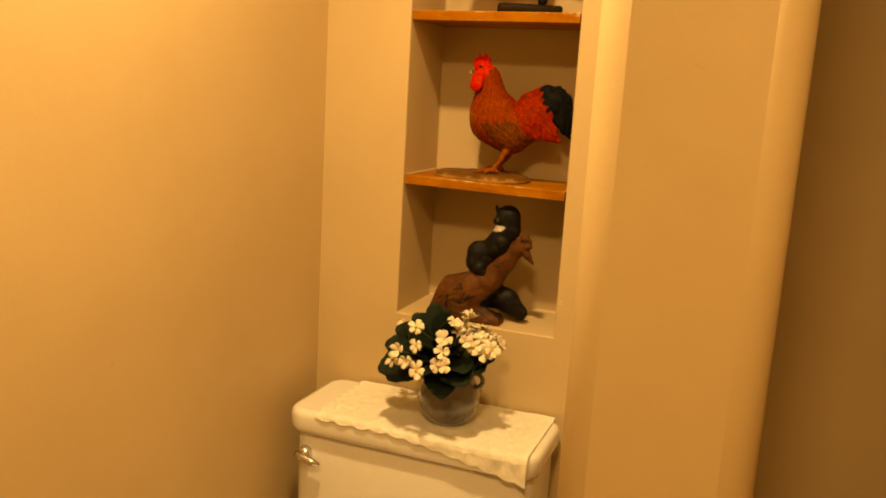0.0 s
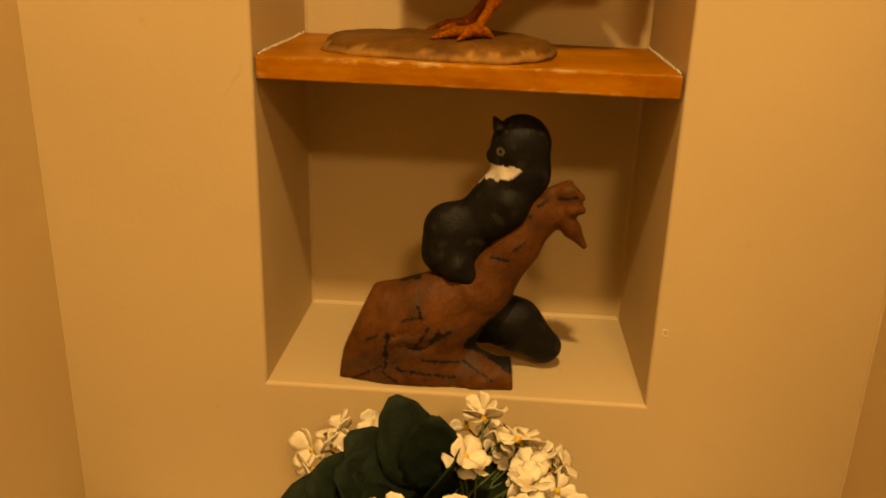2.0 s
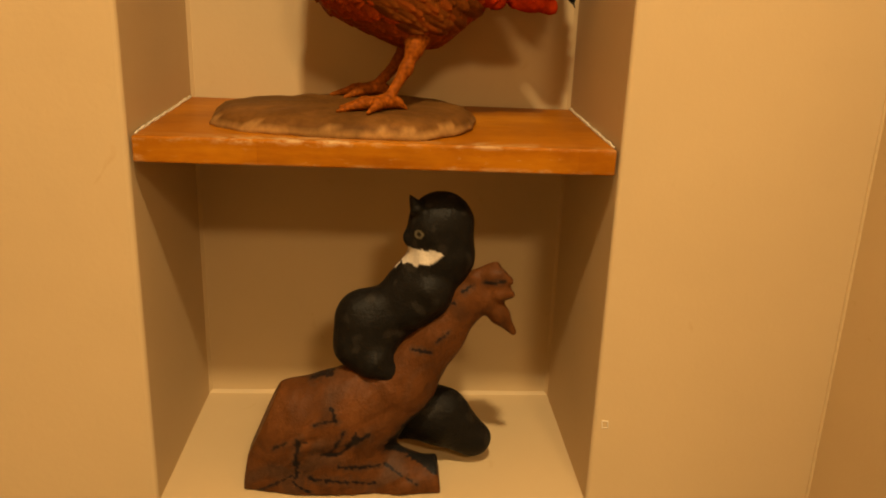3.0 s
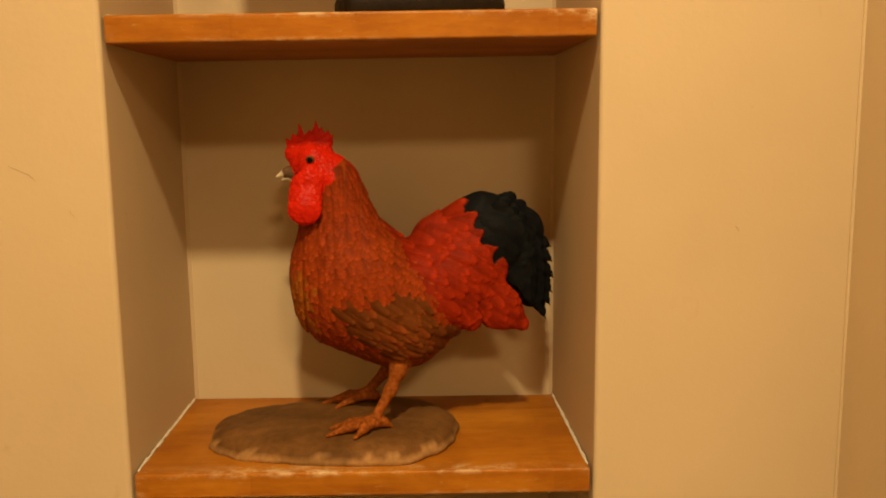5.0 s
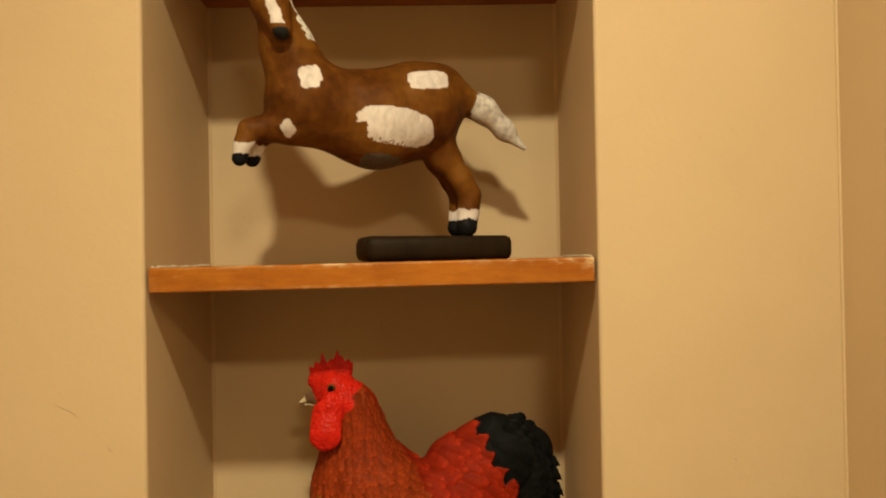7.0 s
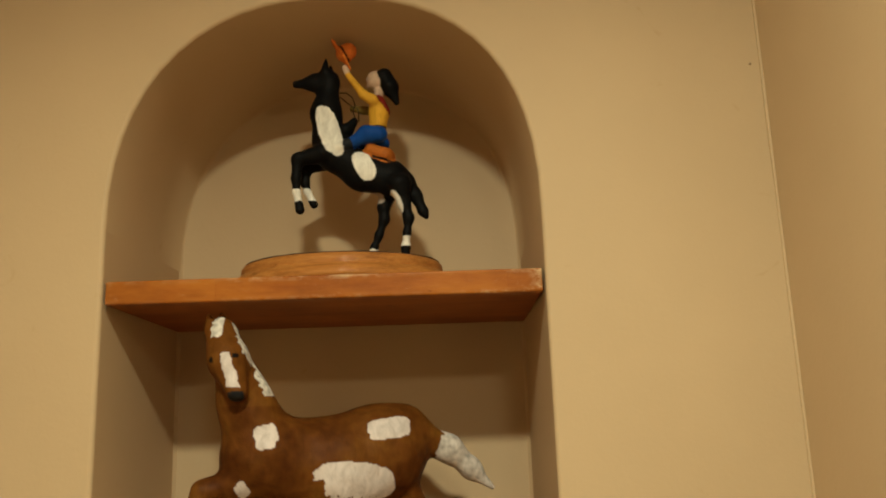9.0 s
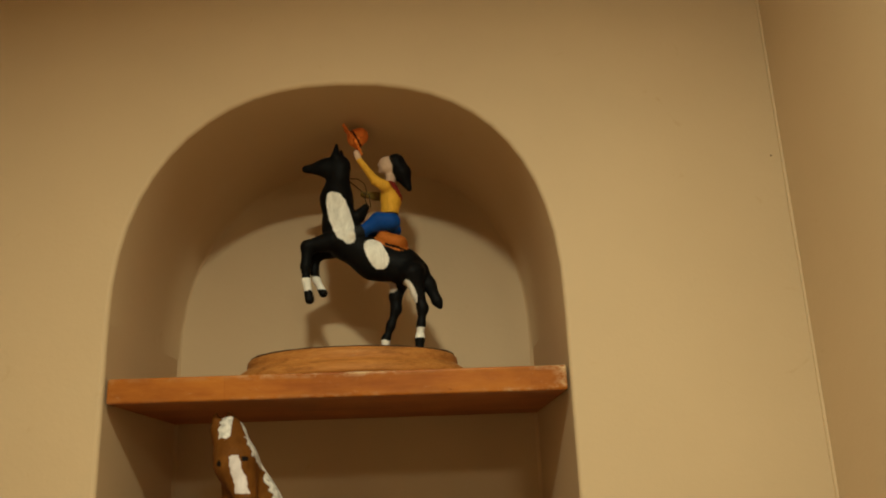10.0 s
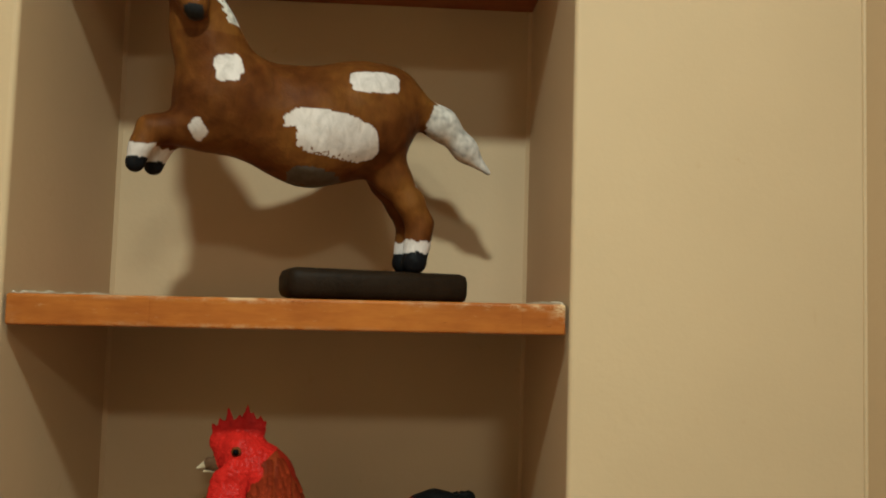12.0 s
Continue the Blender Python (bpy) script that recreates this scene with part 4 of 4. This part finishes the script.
    gouge = np.array([noise.noise(Vector((a[0] * 22, a[1] * 10, a[2] * 75 + 2.2 * noise.noise(a * 26)))) * 0.8 + 0.25 * noise.noise(Vector((a[0] * 90, 3, a[2] * 190))) for a in along])
    smear = np.array([noise.noise(Vector((a[0] * 13 + 5, a[1] * 8, a[2] * 48 + 1.5 * noise.noise(a * 30)))) for a in along])
    rough = ragged(verts, 320, 1.0, 2.0) + 0.6 * ragged(verts, 140, 1.0, 9.0)
    cut_mark, soft_mark = np.zeros(len(verts), bool), np.zeros(len(verts))
    for xa, za, xb, zb, wide in STROKES:
        ab = np.array((xb - xa, zb - za))
        p = np.stack([x - xa, z - za], 1)
        u = np.clip(p @ ab / (ab @ ab), 0, 1)
        d = np.linalg.norm(p - u[:, None] * ab, axis=1)
        cut_mark |= d < wide * (1.3 + 1.6 * rough)
        soft_mark = np.maximum(soft_mark, np.clip(1.25 - d / (wide * 4.5) + 0.8 * rough, 0, 1))
    deep = is_wood & (y < 0.05) & (cut_mark | (gouge > 0.52))
    colours[is_wood] *= np.clip(1 + gouge[is_wood, None] * 0.35 + ragged(verts[is_wood], 30, 0.3, 1.0)[:, None], 0.6, 1.4)
    veil = 0.75 * np.clip((smear - 0.02) / 0.28, 0, 1) * is_wood
    veil = np.maximum(veil * 0.7, 0.55 * soft_mark * is_wood * (y < 0.05))
    colours = colours + (np.array((0.050, 0.030, 0.019)) - colours) * veil[:, None]
    colours[deep] = np.array((0.014, 0.010, 0.009))
    # dark underside between limb and base: its shade painted black on the wood
    hollow_shade = is_wood & (x > 0.007) & (x < 0.060) & (z > 0.9546 - (x - 0.008) * 0.43 + 0.5 * rough * 0.003) & (z < 0.964 + (x - 0.008) * 1.0 + rough * 0.003)
    colours[hollow_shade] = np.array((0.010, 0.009, 0.0085))
    verts[is_wood, 1] += np.clip(gouge[is_wood], -0.3, 0.6) * 0.0020
    verts[~is_wood] += (ragged(verts[~is_wood], 75, 0.0011, 7.0))[:, None] * np.array((0.4, -1, 0.3))
    fur_grey = (~is_wood) & (ragged(verts, 90, 1.0, 5.0) > 0.38)
    colours[fur_grey] = (0.020, 0.0170, 0.0140)
    rag = ragged(verts, 160, 0.004, 3.0)
    # white bib along the edge of the chest
    low = np.interp(x, (-0.004, 0.010, 0.022, 0.032, 0.050), (1.0995, 1.1095, 1.1175, 1.1180, 1.1275))
    bib = (~is_wood) & (x > -0.005) & (x < 0.0485 + rag) & (z + rag > low) & (z + rag * 0.5 < 1.1310) & (y < 0.046)
    colours[bib] = white
    eye = ((x - 0.0312) ** 2 + (z - 1.1435) ** 2 < 0.0034 ** 2) & (y < 0.04)
    colours[eye] = (0.13, 0.11, 0.07)
    colours[((x - 0.0312) ** 2 + (z - 1.1435) ** 2 < 0.0017 ** 2) & (y < 0.04)] = (0.006, 0.006, 0.006)
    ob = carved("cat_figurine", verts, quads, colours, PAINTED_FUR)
    return tagged(ob, "carved black cat with a white bib resting on a brown log", "figurine")


cat_on_log()
rooster()
brown_horse()
turned_base()
rider_carving()

# ---- toilet below the niche ----
def rounded_box(x0, x1, y0, y1, z0, z1, corner, edge):
    """A block with round upright corners and softened rims."""
    bm = bmesh.new()
    rings = []
    steps = [(edge, z0), (edge * 0.3, z0 + edge * 0.3), (0, z0 + edge), (0, z1 - edge), (edge * 0.12, z1 - edge * 0.5), (edge * 0.45, z1 - edge * 0.14), (edge, z1)]
    for inset, z in steps:
        ring = []
        for cx, cy, a0 in ((x1, y1, 0), (x0, y1, 90), (x0, y0, 180), (x1, y0, 270)):
            sx, sy = (1 if cx == x1 else -1), (1 if cy == y1 else -1)
            for k in range(7):
                a = radians(a0 + 15 * k)
                ring.append(bm.verts.new((cx - sx * corner + (corner - inset) * math.cos(a), cy - sy * corner + (corner - inset) * math.sin(a), z)))
        rings.append(ring)
    n = len(rings[0])
    for a, b in zip(rings, rings[1:]):
        for k in range(n):
            bm.faces.new((a[k], a[(k + 1) % n], b[(k + 1) % n], b[k])).smooth = True
    bm.faces.new(rings[0])
    bm.faces.new(rings[-1])
    return bm


def toilet():
    ob = new("toilet")
    part("tank", rounded_box(-0.303, 0.200, -0.205, -0.006, 0.385, 0.700, 0.035, 0.012), PORCELAIN, ob)
    part("tank_lid", rounded_box(-0.316, 0.213, -0.222, -0.003, 0.6995, 0.750, 0.042, 0.014), PORCELAIN, ob, "white porcelain tank lid with rounded corners")
    bm = bmesh.new()
    tube(bm, [(-0.272, -0.204, 0.656), (-0.272, -0.220, 0.656)], [0.015, 0.013], 20)
    lever = part("flush_lever", bm, CHROME, ob, "chrome flush lever", True)
    bm = bmesh.new()
    tube(bm, [(-0.285, -0.224, 0.659), (-0.268, -0.229, 0.656), (-0.245, -0.229, 0.650), (-0.228, -0.226, 0.646)], [0.006, 0.008, 0.0085, 0.005], 14)
    part("lever_arm", bm, CHROME, lever, "", True)
    prof = [(0.115, 0.0), (0.12, 0.02), (0.105, 0.06), (0.10, 0.16), (0.125, 0.26), (0.17, 0.34), (0.185, 0.385), (0.18, 0.395), (0.14, 0.385), (0.11, 0.30), (0.05, 0.24)]
    bm = lathe(prof, 48)
    for v in bm.verts:
        v.co = Vector((-0.052 + v.co.x, -0.42 + v.co.y * 1.3, v.co.z))
    part("bowl", bm, PORCELAIN, ob, "", True)
    part("bowl_neck", rounded_box(-0.18, 0.08, -0.32, -0.03, 0.25, 0.3851, 0.04, 0.015), PORCELAIN, ob)
    return tagged(ob, "white porcelain toilet with a lidded tank below the niche", "toilet")


def doily():
    """Crocheted runner with open stitches, its front edge falling over the lid."""
    bm = bmesh.new()
    nx, ny = 92, 50
    x0, x1 = -0.235, 0.196
    cell = {}

    def place(u, v):
        x = x0 + (x1 - x0) * u - 0.008 * (1 - u) ** 12 * abs(math.sin(v * 24))
        fall = 0.010 + 0.045 * max(0, u - 0.35) ** 1.3 / 0.57
        reach = 0.208 + fall + 0.005 * abs(math.sin(u * nx * math.pi / 8))
        s = 0.010 + reach * v
        lip = 0.214
        wave = 0.0006 * math.sin(x * 190) * math.cos(s * 160) + 0.0020 * noise.noise(Vector((x * 34, s * 34, 0)))
        if s < lip:
            return Vector((x, -s, 0.7528 + wave))
        r = 0.011
        a = (s - lip) / r
        if a < math.pi / 2:
            return Vector((x, -lip - (r + wave) * math.sin(a), 0.7528 - r + (r + wave) * math.cos(a)))
        return Vector((x, -lip - r - 0.001 - wave, 0.7528 - r - (s - lip - r * math.pi / 2)))

    def vert(i, j):
        key = (round(i * 4), round(j * 4))
        if key not in cell:
            cell[key] = bm.verts.new(place(min(max(i / nx, 0), 1), min(max(j / ny, 0), 1)))
        return cell[key]

    for i in range(nx):
        for j in range(ny):
            solid = i in (0, 1, nx - 1, nx - 2) or j in (0, 1, ny - 1) or noise.noise(Vector((i * 0.37, j * 0.37, 2))) > 0.12
            o = [vert(i, j), vert(i + 0.5, j), vert(i + 1, j), vert(i + 1, j + 0.5), vert(i + 1, j + 1), vert(i + 0.5, j + 1), vert(i, j + 1), vert(i, j + 0.5)]
            if solid:
                bm.faces.new(o)
                continue
            q = 0.30
            h = [vert(i + q, j + q), vert(i + 0.5, j + q), vert(i + 1 - q, j + q), vert(i + 1 - q, j + 0.5), vert(i + 1 - q, j + 1 - q), vert(i + 0.5, j + 1 - q), vert(i + q, j + 1 - q), vert(i + q, j + 0.5)]
            for k in range(8):
                bm.faces.new((o[k], o[(k + 1) % 8], h[(k + 1) % 8], h[k]))
    solid = bmesh.ops.extrude_face_region(bm, geom=bm.faces[:])
    for v in solid["geom"]:
        if isinstance(v, bmesh.types.BMVert):
            n = Vector((0, 0, 1)) if v.co.y > -0.214 else Vector((0, -1, 0.2))
            v.co += n * 0.0014
    ob = mesh_object("doily", bm, COTTON)
    return tagged(ob, "cream crocheted cotton runner draped over the tank lid", "doily")


# ---- flowers in a jug ----
def leaf_mesh(rng, length, width, bend):
    bm = bmesh.new()
    rows, cols = 9, 6
    sheets = []
    for off in (0.0, -0.0009):
        grid = []
        for r in range(rows + 1):
            s = r / rows
            w = width * (math.sin(math.pi * min(0.985, s * 0.94 + 0.045)) ** 0.55) * (1 + 0.04 * math.sin(r * 2.6))
            line = []
            for c in range(cols + 1):
                q = 2 * c / cols - 1
                z = -bend * s * s * length + 0.22 * w * q * q - 0.10 * w + 0.0012 * math.sin(7 * s * math.pi + 3 * abs(q)) + off
                line.append(bm.verts.new((length * s, w * q, z)))
            grid.append(line)
        sheets.append(grid)
    for g in sheets:
        for r in range(rows):
            for c in range(cols):
                bm.faces.new((g[r][c], g[r][c + 1], g[r + 1][c + 1], g[r + 1][c]))
    a, b = sheets
    rim = [(r, 0) for r in range(rows + 1)] + [(rows, c) for c in range(1, cols + 1)] + [(r, cols) for r in range(rows - 1, -1, -1)] + [(0, c) for c in range(cols - 1, 0, -1)]
    for (r, c), (r2, c2) in zip(rim, rim[1:] + rim[:1]):
        bm.faces.new((a[r][c], a[r2][c2], b[r2][c2], b[r][c]))
    for f in bm.faces:
        f.smooth = True
    return bm


def bloom_mesh(rng, cup):
    """Five uneven petals round a short throat."""
    bm = bmesh.new()
    for k in range(5):
        m = Matrix.Rotation(2 * math.pi * k / 5 + rng.uniform(-0.22, 0.22), 3, "Z") @ Matrix.Rotation(rng.uniform(-0.35, 0.35), 3, "X")
        reach, droop, fat = rng.uniform(0.82, 1.12), rng.uniform(-0.5, 0.25), rng.uniform(0.85, 1.2)
        top, low = [], []
        for off, keep in ((0.0, top), (-0.0006, low)):
            for s, w in ((0.06, 0.09), (0.32, 0.22), (0.60, 0.39), (0.84, 0.38), (1.0, 0.20)):
                for q in (-1, -0.4, 0.4, 1):
                    tip = -0.025 * (abs(q) < 0.5) * (s > 0.9)
                    z = cup * (0.25 + 0.75 * s) + droop * s ** 3 * 0.5 - 0.16 * q * q * w + off / 0.016 + 0.05 * math.sin(4 * s + 2 * q + k)
                    keep.append(bm.verts.new(m @ (Vector(((s + tip) * reach, w * q * fat, z)) * 0.016)))
        for g in (top, low):
            for r in range(4):
                for c in range(3):
                    i = r * 4 + c
                    bm.faces.new((g[i], g[i + 1], g[i + 5], g[i + 4])).smooth = True
        rim = [0, 4, 8, 12, 16, 17, 18, 19, 15, 11, 7, 3, 2, 1]
        for i, j in zip(rim, rim[1:] + rim[:1]):
            bm.faces.new((top[i], top[j], low[j], low[i]))
    return bm


def facing(place, out, spin=0.0, size=1.0):
    q = Vector(out).normalized().to_track_quat("Z", "Y").to_matrix().to_4x4()
    return Matrix.Translation(place) @ q @ pose(0, 0, 0, 0, 0, spin) @ Matrix.Scale(size, 4)


def flower_jug():
    rng = random.Random(11)
    ob = new("flower_jug")
    ob.location = (0.006, -0.002, 0)
    cx, cy = -0.002, -0.128
    prof = [(0.030, 0.7545), (0.036, 0.7550), (0.0480, 0.7680), (0.0585, 0.7880), (0.0615, 0.8060), (0.0580, 0.8270), (0.0480, 0.8450), (0.0425, 0.8540),
            (0.0425, 0.8640), (0.0460, 0.8710), (0.0445, 0.8722), (0.0385, 0.8640), (0.0380, 0.8540), (0.0440, 0.8420), (0.0540, 0.8220)]
    jug = part("jug", lathe(prof, 56), GLAZE, ob, "round smoky grey glazed jug", True)
    jug.location = (cx, cy, 0)
    for side in (-1, 1):
        bm = bmesh.new()
        pts = [(side * (0.0555 + 0.0125 * math.cos(a)), 0, 0.8480 + 0.0135 * math.sin(a)) for a in [2 * math.pi * k / 16 for k in range(17)]]
        tube(bm, pts, 0.0045, 8)
        part("ring_handle", bm, GLAZE, jug, "", True)
    heart = Vector((-0.015, -0.135, 0.885))
    leaves = ((-0.034, -0.150, 0.984, 0.070, 0.026), (-0.012, -0.155, 0.978, 0.072, 0.026), (0.002, -0.180, 0.968, 0.078, 0.029), (-0.050, -0.168, 0.968, 0.074, 0.029),
              (-0.070, -0.180, 0.950, 0.080, 0.032), (-0.092, -0.178, 0.940, 0.084, 0.036), (-0.118, -0.165, 0.915, 0.086, 0.036), (-0.136, -0.150, 0.890, 0.076, 0.030),
              (-0.112, -0.210, 0.868, 0.088, 0.036), (-0.085, -0.230, 0.872, 0.080, 0.034), (-0.030, -0.225, 0.955, 0.090, 0.036), (0.022, -0.222, 0.945, 0.092, 0.036),
              (0.048, -0.210, 0.915, 0.092, 0.037), (0.078, -0.180, 0.885, 0.090, 0.036), (0.086, -0.155, 0.908, 0.076, 0.032), (0.058, -0.225, 0.878, 0.084, 0.035),
              (-0.012, -0.240, 0.900, 0.088, 0.035), (0.020, -0.240, 0.868, 0.084, 0.034), (-0.055, -0.235, 0.925, 0.088, 0.034), (0.035, -0.100, 0.925, 0.070, 0.034), (-0.050, -0.095, 0.930, 0.070, 0.034))
    for x, y, z, length, width in leaves:
        tip = Vector((x, y, z))
        d = (tip - heart).normalized()
        root = tip - d * length * 0.92
        side = d.cross(Vector((0, -0.5, 1))).normalized()
        up = side.cross(d)
        m = Matrix.Translation(root) @ Matrix((d, -side, up)).transposed().to_4x4() @ pose(0, 0, 0, rng.uniform(-20, 20), rng.uniform(-8, 4), 0)
        lf = part("leaf", leaf_mesh(rng, length, width, rng.uniform(0.05, 0.35)), LEAF, ob)
        lf.matrix_local = m
        bm = bmesh.new()
        mid = (Vector((cx, cy, 0.862)) + root) / 2 + Vector((0, 0, 0.006))
        tube(bm, [(cx + rng.uniform(-0.02, 0.02), cy + rng.uniform(-0.02, 0.02), 0.850), mid, root], 0.0012, 6)
        part("stem", bm, STEM, ob, "", True)
    front = [(-0.031, -0.247, 0.972), (-0.028, -0.250, 0.938), (-0.044, -0.252, 0.905), (-0.063, -0.246, 0.922), (-0.022, -0.256, 0.894), (0.022, -0.246, 0.934), (0.032, -0.256, 0.913),
             (-0.078, -0.240, 0.900), (0.014, -0.250, 0.908), (0.010, -0.205, 0.944), (0.046, -0.190, 0.940), (0.060, -0.180, 0.930), (0.078, -0.170, 0.918), (0.092, -0.172, 0.928)]
    spots = [Vector(p) for p in front]
    for _ in range(30):
        spots.append(Vector((rng.uniform(0.008, 0.087), rng.uniform(-0.165, -0.095), 0)))
        spots[-1].z = 0.966 - 0.58 * max(0, spots[-1].x - 0.022) + rng.uniform(-0.026, 0.0)
    for _ in range(11):
        spots.append(Vector((rng.uniform(-0.125, -0.058), rng.uniform(-0.120, -0.085), 0)))
        spots[-1].z = 0.947 + 0.42 * (spots[-1].x + 0.060) + rng.uniform(-0.018, 0.0)
    shapes = [part("flower", bloom_mesh(rng, c), PETAL, ob, "cream five-petalled cloth flower") for c in (0.15, 0.40, 0.70, 1.0, 0.30, 0.85, 0.55)]
    centre = bmesh.new()
    bmesh.ops.create_uvsphere(centre, u_segments=8, v_segments=6, radius=0.0029)
    first = part("flower_centre", centre, POLLEN, shapes[0], "yellow centre", True)
    for k, p in enumerate(spots):
        src = shapes[k % 7]
        if k < 7:
            fl = src
        else:
            fl = new("flower", src.data)
            fl.parent = ob
            tagged(fl, "cream five-petalled cloth flower")
        out = (p - Vector((-0.01, -0.10, 0.87))) * 0.6 + Vector((rng.uniform(-0.03, 0.03), -0.05, rng.uniform(-0.01, 0.04)))
        if k >= 14:
            out = (p - Vector((0.0, -0.13, 0.88))) + Vector((rng.uniform(-0.09, 0.09), rng.uniform(-0.12, 0.04), rng.uniform(-0.05, 0.06)))
        fl.matrix_local = facing(p, out, rng.uniform(0, 72), rng.uniform(0.80, 1.12))
        if k == 0:
            yc = first
        else:
            yc = new("flower_centre", first.data)
            yc.parent = fl
            tagged(yc, "yellow centre")
        yc.location = (0, 0, 0.0022)
        bm = bmesh.new()
        root = Vector((cx + rng.uniform(-0.02, 0.02), cy + rng.uniform(-0.02, 0.02), 0.858))
        o = Vector(out).normalized()
        tube(bm, [root, (root + p) / 2 + Vector((0, 0, 0.012)), p - o * 0.012, p - o * 0.001], 0.0009, 5)
        part("stem", bm, STEM, ob, "", True)
    return tagged(ob, "artificial cream flowers with dark leaves in a grey jug", "flowers")


toilet()
doily()
flower_jug()
